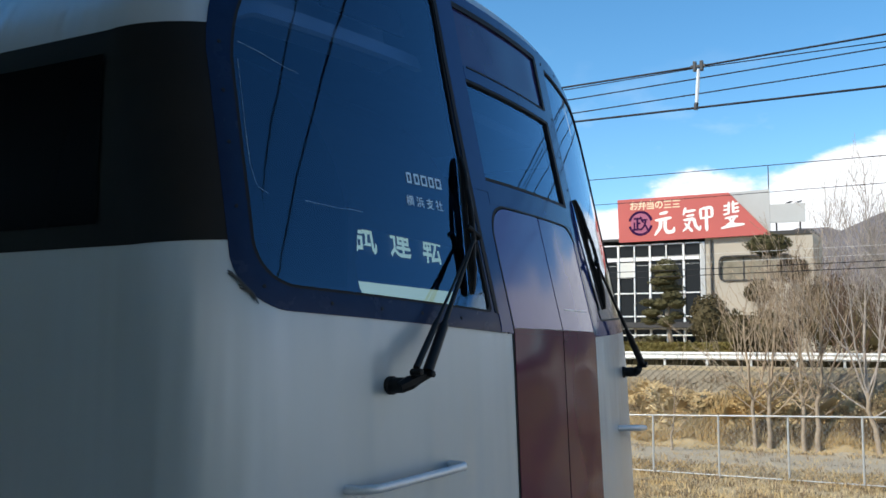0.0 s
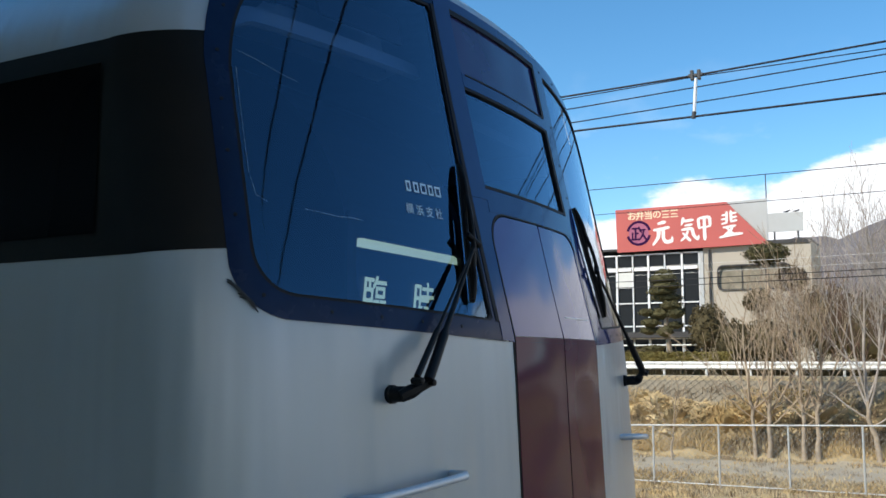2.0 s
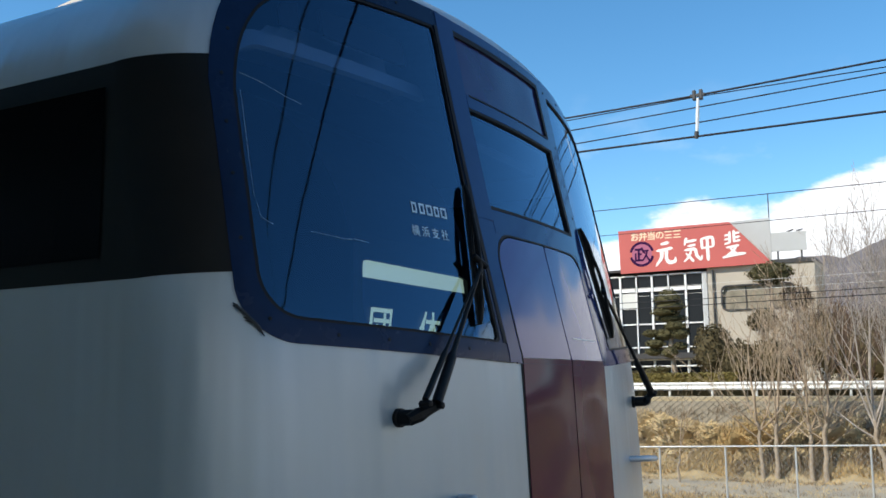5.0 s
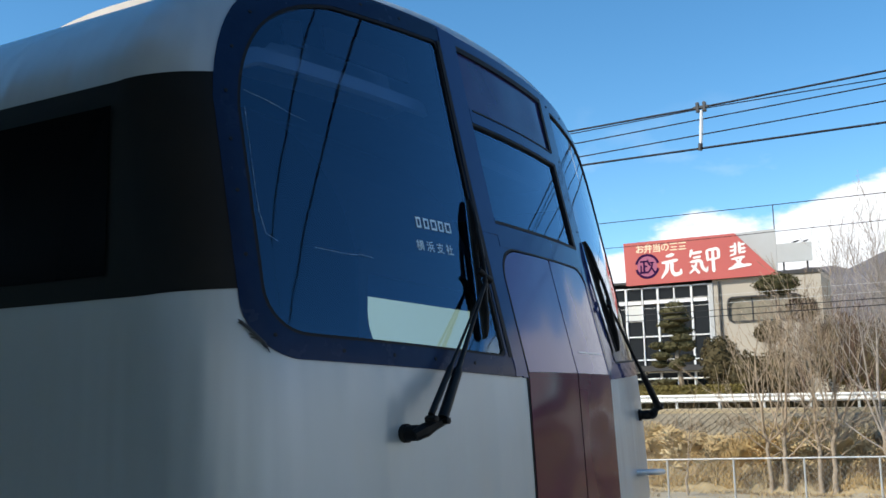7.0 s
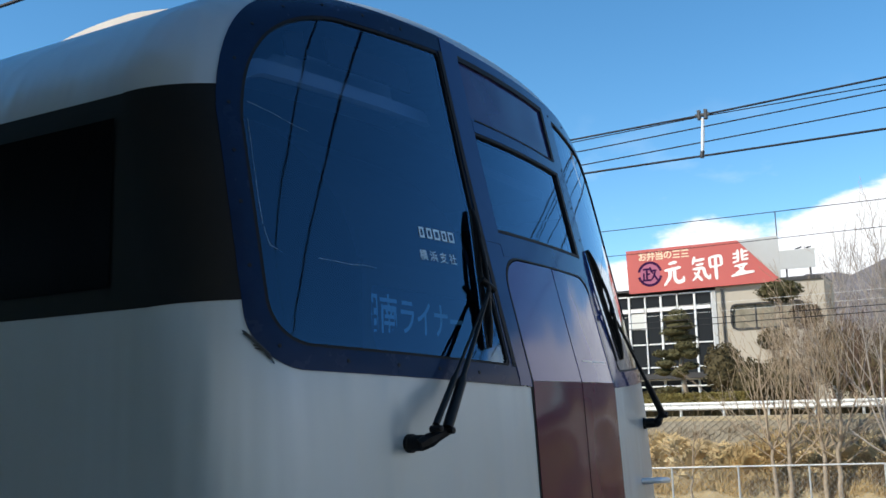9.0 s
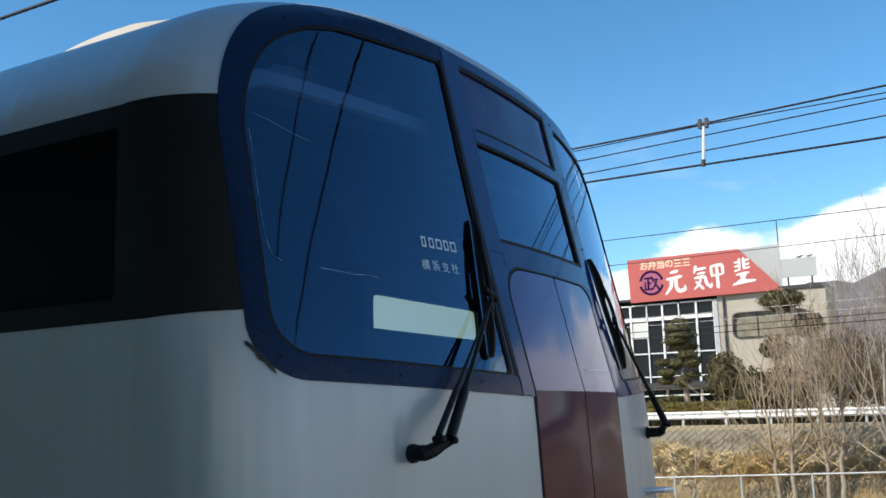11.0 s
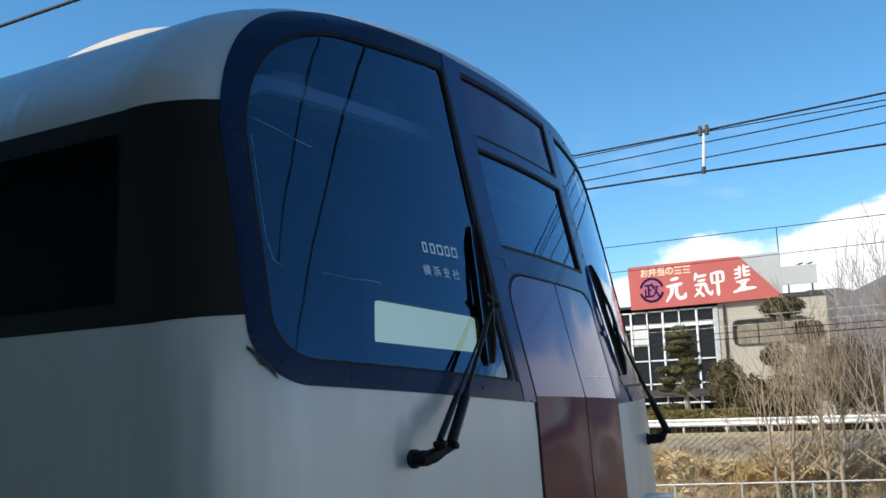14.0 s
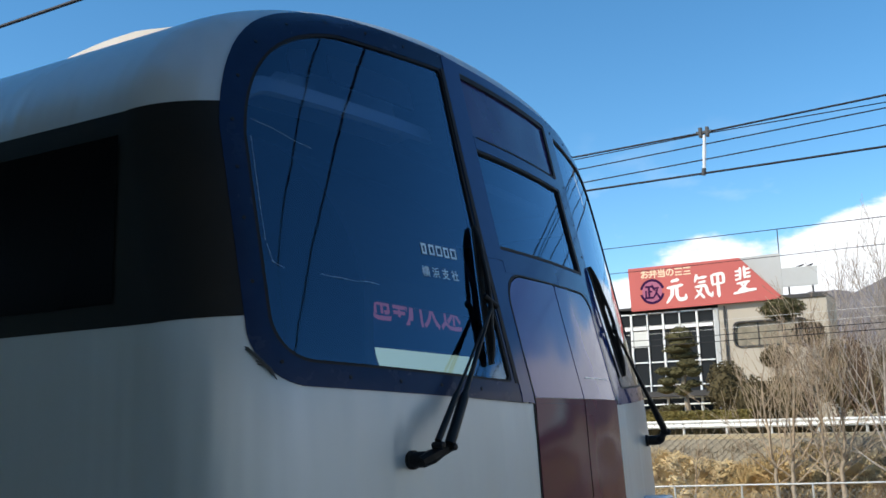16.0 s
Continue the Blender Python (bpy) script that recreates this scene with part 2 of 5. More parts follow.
STRAW = material("dry_straw", (0.56, 0.40, 0.18), 0.9, 0.0, (0.36, 0.24, 0.10), 1.2, 0.75, second=(0.52, 0.43, 0.27), second_scale=0.35, second_amount=0.75)
STRAW_DARK = material("brown_weeds", (0.24, 0.17, 0.10), 0.9, 0.0, (0.16, 0.12, 0.07), 1.5, 0.7)
BARK = material("pale_bark", (0.36, 0.29, 0.21), 0.9, 0.0, (0.22, 0.17, 0.12), 6.0, 0.7, 0.5, 30)
TWIG = material("tan_twigs", (0.46, 0.36, 0.25), 0.9, 0.0, (0.13, 0.085, 0.05), 1.6, 0.75)
TWIG_GREY = material("grey_twigs", (0.40, 0.35, 0.30), 0.9, 0.0, (0.17, 0.14, 0.12), 2.0, 0.6)
TWIG_RED = material("russet_twigs", (0.15, 0.09, 0.06), 0.9, 0.0, (0.09, 0.06, 0.04), 2.0, 0.6)
GALV = material("galvanised_steel", (0.52, 0.53, 0.52), 0.45, 0.4, (0.40, 0.40, 0.38), 8.0, 0.5)
NETTING = material("fence_netting", (0.30, 0.31, 0.29), 0.6, 0.3)
WHITE_STEEL = material("white_painted_steel", (0.78, 0.78, 0.75), 0.45, 0.0, (0.66, 0.64, 0.58), 2.0, 0.5)
SIGN_RED = material("red_sign_board", (0.46, 0.095, 0.080), 0.6, 0.0, (0.42, 0.085, 0.07), 1.2, 0.6, second=(0.58, 0.12, 0.10), second_scale=0.3)
SIGN_WHITE = material("white_sign_shape", (0.80, 0.78, 0.74), 0.5)
SIGN_CREAM = material("cream_sign_letter", (0.74, 0.62, 0.42), 0.5)
SIGN_PURPLE = material("purple_sign_shape", (0.030, 0.004, 0.045), 0.7, spec=0.1)
SIGN_PINK = material("mauve_disc", (0.38, 0.12, 0.19), 0.6, spec=0.2)
BEIGE_WALL = material("beige_render", (0.46, 0.41, 0.33), 0.9, 0.0, (0.44, 0.39, 0.31), 1.5, 0.5, 0.2, 30, second=(0.40, 0.36, 0.30), second_scale=0.25, second_amount=0.5)
GREY_PANEL = material("pale_grey_panel", (0.46, 0.47, 0.46), 0.7, 0.0, (0.42, 0.42, 0.40), 1.0, 0.5)
DARK_GLASS = material("dark_window_glass", (0.010, 0.013, 0.015), 0.05, 0.0, spec=0.22)
BLIND = material("white_blind", (0.62, 0.62, 0.58), 0.8)
WINDOW_FRAME = material("white_window_frame", (0.80, 0.80, 0.78), 0.5)
DARK_STEEL = material("dark_steel", (0.06, 0.06, 0.06), 0.5, 0.4)
PINE = material("pine_needles", (0.066, 0.060, 0.023), 0.9, 0.0, (0.115, 0.098, 0.036), 3.0, 0.6)
HEDGE = material("yellow_green_hedge", (0.25, 0.20, 0.060), 0.9, 0.0, (0.15, 0.125, 0.04), 3.0, 0.6)
SHRUB = material("olive_shrub", (0.090, 0.068, 0.025), 0.9, 0.0, (0.045, 0.036, 0.016), 3.0, 0.6)
HILL = material("winter_woods", (0.140, 0.124, 0.124), 1.0, 0.0, (0.10, 0.088, 0.088), 0.05, 0.7, second=(0.18, 0.165, 0.17), second_scale=0.01)
# lighter wire colour with the sunlight on the wires painted in
SUNLIT_WIRE = material("sunlit_wire_grey", (0.50, 0.50, 0.48), 0.5, 0.2, (0.5, 0.5, 0.48), 3.0, 0.5)
# window glass with the mottled reflection of trees painted into its colour
TREE_REFLECTION = material("tan_tree_reflection", (0.27, 0.23, 0.16), 0.6, 0.0, (0.10, 0.09, 0.06), 0.9, 0.8, second=(0.34, 0.30, 0.22), second_scale=2.5)
COPPER = material("dark_wire", (0.012, 0.012, 0.016), 0.6, 0.0, spec=0.2)
PORCELAIN = material("white_insulator", (0.75, 0.76, 0.76), 0.25)
CONCRETE = material("concrete", (0.40, 0.40, 0.36), 0.9, 0.0, (0.23, 0.23, 0.22), 3.0, 0.5, 0.2, 40)
CANOPY = material("canopy_steel", (0.33, 0.40, 0.29), 0.7, 0.0, (0.27, 0.33, 0.24), 2.0, 0.5)
BALLAST = material("track_ballast", (0.16, 0.13, 0.11), 0.95, 0.0, (0.10, 0.08, 0.07), 12.0, 0.7, 0.8, 25)
LATTICE = material("slope_lattice", (0.19, 0.165, 0.125), 0.95, 0.0, (0.10, 0.09, 0.07), 2.0, 0.6)
CROW = material("black_feathers", (0.01, 0.01, 0.012), 0.5)
ROOFING = material("dark_eave", (0.045, 0.043, 0.042), 0.7, 0.0, (0.03, 0.03, 0.03), 2.0, 0.5)

# ---- mesh helpers ----
def mesh_object(name, verts, faces, mat, parent=None, smooth=False, label=""):
    me = bpy.data.meshes.new(name)
    me.from_pydata([tuple(v) for v in verts], [], faces)
    me.validate()
    if mat:
        me.materials.append(mat)
    if smooth:
        me.shade_smooth()
        me.set_sharp_from_angle(angle=1.1)
    ob = new(name, me)
    if parent:
        ob.parent = parent
    if label:
        ob["label"] = label
    return ob


def part(name, bm, mat, parent, label="", smooth=False):
    """Links a bmesh as one mesh object under a thing or a part."""
    bmesh.ops.recalc_face_normals(bm, faces=bm.faces)
    me = bpy.data.meshes.new(name)
    bm.to_mesh(me)
    bm.free()
    me.materials.append(mat)
    if smooth:
        me.shade_smooth()
    ob = new(name, me)
    ob.parent = parent
    if label:
        ob["label"] = label
    return ob


def thing(name, at=(0, 0, 0), label="", category="", group="", kind=""):
    e = new(name)
    e.location = at
    return tagged(e, label, category, group, kind)


def box(bm, x0, x1, y0, y1, z0, z1, bevel=0.0):
    r = bmesh.ops.create_cube(bm, size=1.0)
    for v in r["verts"]:
        v.co = Vector((x0 + (v.co.x + 0.5) * (x1 - x0), y0 + (v.co.y + 0.5) * (y1 - y0), z0 + (v.co.z + 0.5) * (z1 - z0)))
    if bevel:
        edges = {e for v in r["verts"] for e in v.link_edges}
        bmesh.ops.bevel(bm, geom=list(edges), offset=bevel, segments=2, affect="EDGES", profile=0.5)


def boxes(*rows, bevel=0.0):
    bm = bmesh.new()
    for r in rows:
        box(bm, *r, bevel=bevel)
    return bm


def tube_data(points, radii, sides=8, cap=True):
    """Vertices and faces of a tapered tube along points."""
    verts, faces = [], []
    n = len(points)
    pts = [Vector(p) for p in points]
    ref = Vector((0.31, 0.2, 0.93)).normalized()
    for i, p in enumerate(pts):
        d = (pts[min(i + 1, n - 1)] - pts[max(i - 1, 0)]).normalized()
        a = d.cross(ref)
        if a.length < 1e-3:
            a = d.cross(Vector((1, 0, 0)))
        a.normalize()
        b = d.cross(a)
        r = radii[i] if isinstance(radii, (list, tuple)) else radii
        for k in range(sides):
            t = 2 * math.pi * k / sides
            verts.append(p + (a * math.cos(t) + b * math.sin(t)) * r)
    for i in range(n - 1):
        for k in range(sides):
            k2 = (k + 1) % sides
            faces.append((i * sides + k, i * sides + k2, (i + 1) * sides + k2, (i + 1) * sides + k))
    if cap:
        faces.append(tuple(range(sides))[::-1])
        faces.append(tuple((n - 1) * sides + k for k in range(sides)))
    return verts, faces


def tube(name, points, radii, mat, parent=None, sides=8, label="", smooth=True):
    v, f = tube_data(points, radii, sides)
    return mesh_object(name, v, f, mat, parent, smooth, label)


def round_poly(corners, seg=10):
    """A closed outline in the plane from corners (x, z, radius)."""
    out, n = [], len(corners)
    for i in range(n):
        p = Vector(corners[i][:2])
        a = (Vector(corners[i - 1][:2]) - p)
        b = (Vector(corners[(i + 1) % n][:2]) - p)
        r = min(corners[i][2], 0.49 * a.length, 0.49 * b.length)
        a.normalize(), b.normalize()
        half = a.angle(b) / 2
        t = min(r / math.tan(half), 0.0 + r * 1.3)
        p0, p1 = p + a * t, p + b * t
        for k in range(seg + 1):
            u = k / seg
            out.append((1 - u) ** 2 * p0 + 2 * u * (1 - u) * (p * 0.82 + (p0 + p1) * 0.09) + u * u * p1)
    return out


def resample(outline, n):
    """n points at equal steps of angle about the middle of the outline."""
    c = Vector((sum(p.x for p in outline) / len(outline), sum(p.y for p in outline) / len(outline)))
    lo = Vector((min(p.x for p in outline), min(p.y for p in outline)))
    hi = Vector((max(p.x for p in outline), max(p.y for p in outline)))
    c = (lo + hi) / 2
    return c, cast_outline(outline, c, n)


def cast_outline(outline, c, n):
    res = []
    m = len(outline)
    for k in range(n):
        t = 2 * math.pi * k / n
        d = Vector((math.cos(t), math.sin(t)))
        best = None
        for i in range(m):
            p, q = outline[i] - c, outline[(i + 1) % m] - c
            e = q - p
            den = d.x * e.y - d.y * e.x
            if abs(den) < 1e-12:
                continue
            s = (p.x * e.y - p.y * e.x) / den
            u = (p.x * d.y - p.y * d.x) / den
            if s > 0 and -1e-6 <= u <= 1 + 1e-6 and (best is None or s > best):
                best = s
        res.append(c + d * (best or 0))
    return res


# ---- the train: shape of its nose ----
HALF, SHOULDER, CROWN, POWER, NOSE_R = 1.45, 3.30, 0.668, 2.9, 0.18
TRAIN_END = 22.0


def level(x, z):
    """0 on the middle line of the nose, 1 on the outline of the car body."""
    return ((abs(x) / HALF) ** POWER + (max(0.0, z - SHOULDER) / CROWN) ** POWER) ** (1 / POWER)


def nose_y(x, z):
    """How far back the nose's surface lies: bowed across, raked above the waist, rounded to the sides."""
    # the fold at the waist is crisp in the middle and softens towards the corners
    w = 0.004 + 0.13 * min(1.0, max(0.0, (abs(x) - 0.95) / 0.40))
    q = z - 2.76
    s = math.sqrt(q * q + w * w)
    dz, fall = 0.5 * (q + s), 0.5 * (s - max(q, -1.2))
    y = -0.1045 + 0.1213 * x * x + 0.245 * dz - 0.02 * dz * dz - 0.045 * fall
    d = (1 - min(1.0, level(x, z))) * HALF
    if d < NOSE_R:
        y += NOSE_R * (1 - math.sqrt(max(0.0, 1 - (1 - d / NOSE_R) ** 2)))
    return y


def nose_point(x, z, out=0.0):
    """A point on the nose, moved outwards along the normal."""
    e = 0.004
    gx = (nose_y(x + e, z) - nose_y(x - e, z)) / (2 * e)
    gz = (nose_y(x, z + e) - nose_y(x, z - e)) / (2 * e)
    n = Vector((gx, -1.0, gz)).normalized()
    return Vector((x, nose_y(x, z), z)) + n * out


def nose_ring(name, outer, inner, out, thick, mat, parent, n=220, steps=4, label=""):
    """A frame on the nose between two outlines, with thickness."""
    c, a = resample(inner, n)
    b = cast_outline(outer, c, n)
    verts, faces = [], []
    cols = steps + 3
    for k in range(n):
        row = [nose_point(*b[k], out - thick)]
        for s in range(steps + 1):
            p = b[k].lerp(a[k], s / steps)
            edge = 0.0
            row.append(nose_point(p.x, p.y, out - edge))
        row.append(nose_point(*a[k], out - thick))
        verts += row
    for k in range(n):
        k2 = (k + 1) % n
        for s in range(cols - 1):
            faces.append((k * cols + s, k2 * cols + s, k2 * cols + s + 1, k * cols + s + 1))
    ob = mesh_object(name, verts, faces, mat, parent, True, label)
    for q, poly in enumerate(ob.data.polygons):
        if q % (cols - 1) in (0, cols - 2):
            poly.use_smooth = False
    return ob


def nose_fan(name, outline, out, mat, parent, n=160, rings=14, label="", thick=0.0):
    """A sheet on the nose that fills an outline."""
    c, a = resample(outline, n)
    verts, faces = [nose_point(c.x, c.y, out)], []
    for r in range(1, rings + 1):
        for k in range(n):
            p = c.lerp(a[k], (r / rings) ** 0.75)
            verts.append(nose_point(p.x, p.y, out))
    for k in range(n):
        faces.append((0, 1 + k, 1 + (k + 1) % n))
    for r in range(rings - 1):
        for k in range(n):
            k2 = (k + 1) % n
            faces.append((1 + r * n + k, 1 + (r + 1) * n + k, 1 + (r + 1) * n + k2, 1 + r * n + k2))
    if thick:
        base = len(verts)
        verts += [nose_point(*a[k], out - thick) for k in range(n)]
        for k in range(n):
            k2 = (k + 1) % n
            faces.append((1 + (rings - 1) * n + k, base + k, base + k2, 1 + (rings - 1) * n + k2))
    ob = mesh_object(name, verts, faces, mat, parent, True, label)
    if thick:
        for poly in list(ob.data.polygons)[-n:]:
            poly.use_smooth = False
    return ob


def nose_patch(name, x0, x1, z0, z1, out, thick, mat, parent, nx=8, nz=16, label=""):
    """A four-sided plate on the nose; x0 and x1 may change with height."""
    fx0 = x0 if callable(x0) else (lambda z: x0)
    fx1 = x1 if callable(x1) else (lambda z: x1)
    verts, faces = [], []
    w = nx + 3
    for j in range(-1, nz + 2):
        jj = min(max(j, 0), nz)
        z = z0 + (z1 - z0) * jj / nz
        for i in range(-1, nx + 2):
            ii = min(max(i, 0), nx)
            x = fx0(z) + (fx1(z) - fx0(z)) * ii / nx
            rim = i != ii or j != jj
            verts.append(nose_point(x, z, out - thick if rim else out))
    h = nz + 3
    for j in range(h - 1):
        for i in range(w - 1):
            faces.append((j * w + i, j * w + i + 1, (j + 1) * w + i + 1, (j + 1) * w + i))
    ob = mesh_object(name, verts, faces, mat, parent, True, label)
    for q, poly in enumerate(ob.data.polygons):
        j, i = divmod(q, w - 1)
        if j in (0, h - 2) or i in (0, w - 2):
            poly.use_smooth = False
    return ob


def inside(outline, x, z):
    hit, n = False, len(outline)
    for i in range(n):
        p, q = outline[i], outline[(i + 1) % n]
        if (p.y > z) != (q.y > z) and x < (q.x - p.x) * (z - p.y) / (q.y - p.y) + p.x:
            hit = not hit
    return hit


def nose_shell(parent):
    """The painted front of the car body, open where the windows are."""
    dense = [0.30 * k / 12 for k in range(12)] + [0.30 + 0.575 * k / 52 for k in range(53)]
    flat = 1 - NOSE_R / HALF
    dense = [g for g in dense if g < flat - 0.004]
    rim = [1 - NOSE_R * (1 - math.sin(radians(90 * k / 16))) / HALF for k in range(17)]
    gs = dense + rim
    low = [0.45 + (2.77 - 0.45) * k / 20 for k in range(20)] + [2.77 + (SHOULDER - 2.77) * k / 12 for k in range(12)]
    taus = [(1, z, 0) for z in low] + [(0, 0, radians(180 * k / 72)) for k in range(73)] + [(-1, z, 0) for z in reversed(low)]
    hole = round_poly([(-0.3, 2.772, 0.004), (-1.332, 2.812, 0.12), (-1.305, 3.81, 0.50), (-0.3, 3.85, 0.004)], 14)
    verts, faces, grid = [], [], []
    for g in gs:
        row = []
        for side, z, th in taus:
            if side:
                x, zz = side * HALF * g, z
            else:
                cth, sth = math.cos(th), max(0.0, math.sin(th))
                x = HALF * g * math.copysign(abs(cth) ** (2 / POWER), cth)
                zz = SHOULDER + CROWN * g * sth ** (2 / POWER)
            row.append((x, zz))
        grid.append(row)
    w = len(taus)
    for row in grid:
        for x, z in row:
            verts.append((x, nose_y(x, z), z))
    for i in range(len(gs) - 1):
        for j in range(w - 1):
            q = [(i, j), (i, j + 1), (i + 1, j + 1), (i + 1, j)]
            zc = sum(grid[a][b][1] for a, b in q) / 4
            xc = sum(grid[a][b][0] for a, b in q) / 4
            if inside(hole, -abs(xc), zc) or (abs(xc) <= 0.31 and 2.775 < zc < 3.84):
                continue
            faces.append(tuple(a * w + b for a, b in q))
    # carry the outline back as the car's sides and roof
    ys = [0.5, 0.7, 1.0, 2.0, 4.0, 8.0, 14.0, TRAIN_END]
    last = (len(gs) - 1) * w
    prev = [last + j for j in range(w)]
    for y in ys:
        cur = []
        for j in range(w):
            x, z = grid[-1][j]
            verts.append((x, max(y, nose_y(x, z) + 0.02), z))
            cur.append(len(verts) - 1)
        for j in range(w - 1):
            faces.append((prev[j], prev[j + 1], cur[j + 1], cur[j]))
        prev = cur
    ob = mesh_object("body_shell", verts, faces, SILVER, parent, True, "silver-grey painted car body with rounded roof")
    bm = bmesh.new()
    bm.from_mesh(ob.data)
    bmesh.ops.remove_doubles(bm, verts=bm.verts, dist=1e-5)
    bmesh.ops.recalc_face_normals(bm, faces=bm.faces)
    bm.to_mesh(ob.data)
    bm.free()
    ob.data.shade_smooth()
    return ob


def mirror(outline):
    return [Vector((-p.x, p.y)) for p in reversed(outline)]


def side_width(z):
    b = max(0.0, z - SHOULDER) / CROWN
    return HALF * (1 - b ** POWER) ** (1 / POWER)


def side_plate(name, z0, z1, x_front, y_end, out, mat, parent, sign=-1, label="", y_start=None):
    """A band that starts on the nose's rounded corner and runs back along the side."""
    verts, faces = [], []
    zs = [z0 + (z1 - z0) * k / 14 for k in range(15)]
    cols = None
    for z in zs:
        wz = side_width(z)
        row = []
        if y_start is None:
            d0 = (HALF - x_front)
            a0 = math.asin(1 - d0 / NOSE_R)
            for k in range(13):
                a = a0 + (math.pi / 2 - a0) * k / 12
                d = NOSE_R * (1 - math.sin(a))
                x = wz * (1 - d / HALF)
                lift = 0.022 * (1 - k / 12) * (z - z0) / (z1 - z0)
                lift += 0.014 * (1 - k / 12) * (z1 - z) / (z1 - z0)
                p = nose_point(x, z + lift, out) if k < 12 else Vector((wz + out, nose_y(wz, z), z))
                row.append(Vector((sign * p.x, p.y, p.z)))
            y0 = nose_y(wz, z)
        else:
            y0 = y_start
        for k in range(1 if y_start is None else 0, 13):
            row.append(Vector((sign * (wz + out), y0 + (y_end - y0) * (k / 12) ** 1.6, z)))
        cols = len(row)
        verts += row
    for j in range(len(zs) - 1):
        for i in range(cols - 1):
            faces.append((j * cols + i, j * cols + i + 1, (j + 1) * cols + i + 1, (j + 1) * cols + i))
    return mesh_object(name, verts, faces, mat, parent, True, label)


def text_mesh(name, body, size, mat, parent, m, label="", stretch=1.0, bold=0.0, extrude=0.001):
    cu = bpy.data.curves.new(name, "FONT")
    cu.body = body
    cu.size = size
    cu.align_x, cu.align_y = "CENTER", "CENTER"
    cu.extrude = extrude
    cu.offset = bold
    cu.resolution_u = 3
    tmp = new(name, cu)
    dg = bpy.context.evaluated_depsgraph_get()
    me = bpy.data.meshes.new_from_object(tmp.evaluated_get(dg))
    bpy.data.objects.remove(tmp)
    me.name = name
    me.materials.clear()
    me.materials.append(mat)
    me.transform(m @ Matrix.Diagonal((stretch, 1, 1, 1)))
    ob = new(name, me)
    ob.parent = parent
    if label:
        ob["label"] = label
    return ob


def wiper(train, side):
    """Arm pair, pivot and blade; side is -1 or 1."""
    def at(x, z, out):
        p = nose_point(abs(x), z, out)
        return Vector((side * p.x, p.y, p.z))
    root = tube("wiper", [at(0.935, 2.600, -0.01), at(0.935, 2.600, 0.010), at(0.935, 2.600, 0.012), at(0.935, 2.600, 0.046), at(0.935, 2.600, 0.052), at(0.935, 2.600, 0.068), at(0.935, 2.600, 0.072)],
                [0.024, 0.024, 0.020, 0.020, 0.016, 0.014, 0.007], WIPER, train, 16, "black windscreen wiper with twin arms")
    root.data.shade_smooth()
    root.data.set_sharp_from_angle(angle=0.6)
    # crank plate from the pivot to the two arms, with its bolts
    tube("wiper_crank", [at(0.950, 2.594, 0.050), at(0.925, 2.606, 0.062), at(0.905, 2.616, 0.072), at(0.878, 2.628, 0.080)], [0.016, 0.019, 0.014, 0.013], WIPER, root, 8, smooth=False)
    for bx, bz in ((0.927, 2.632), (0.884, 2.626)):
        tube("wiper_bolt", [at(bx, bz, 0.070), at(bx, bz, 0.104), at(bx, bz, 0.106)], [0.009, 0.009, 0.005], WIPER, root, 6, smooth=False)
    e = at(0.523, 3.020, 0.034)
    for dx, r, dz in ((0.022, 0.0062, 0.010), (-0.018, 0.0098, 0.0)):
        a = at(0.905 + dx, 2.632 + dz, 0.086)
        mid = a.lerp(e, 0.30)
        tube("wiper_arm", [a, mid, a.lerp(e, 0.34), e], [r * 1.45, r * 1.35, r * 0.75, r * 0.5], WIPER, root, 8)
    tube("wiper_clip", [at(0.550, 3.045, 0.030), at(0.506, 3.015, 0.036)], 0.010, WIPER, root, 8)
    ends = [(0.482, 3.278), (0.566, 2.850)]
    def along(u):
        return ends[0][0] + (ends[1][0] - ends[0][0]) * u, ends[0][1] + (ends[1][1] - ends[0][1]) * u
    # blade: rubber lip, holder and bowed bridges
    tube("wiper_rubber", [at(*along(k / 10), 0.006) for k in range(11)], 0.006, RUBBER, root, 6)
    tube("wiper_holder", [at(*along(k / 10), 0.014) for k in range(11)], [0.005 + 0.003 * math.sin(math.pi * k / 10) for k in range(11)], WIPER, root, 6)
    for u0, u1, h in ((0.08, 0.92, 0.036), (0.02, 0.40, 0.027), (0.60, 0.98, 0.027)):
        tube("wiper_bridge", [at(*along(u0 + (u1 - u0) * k / 8), 0.014 + (h - 0.014) * math.sin(math.pi * k / 8)) for k in range(9)], 0.0075, WIPER, root, 6)
    return root


def front_handle(train, side):
    def at(x, z, out):
        p = nose_point(x, z, out)
        return Vector((side * p.x, p.y, p.z))
    pts = [at(1.085, 2.354, -0.01), at(1.08, 2.354, 0.035), at(1.055, 2.356, 0.062)]
    pts += [at(1.04 - 0.30 * k / 6, 2.357 + 0.004 * k, 0.070) for k in range(7)]
    pts += [at(0.722, 2.382, 0.055), at(0.712, 2.382, -0.01)]
    tube("hand_rail", pts, 0.0115, HANDLE, train, 10, "pale steel grab handle on the nose")


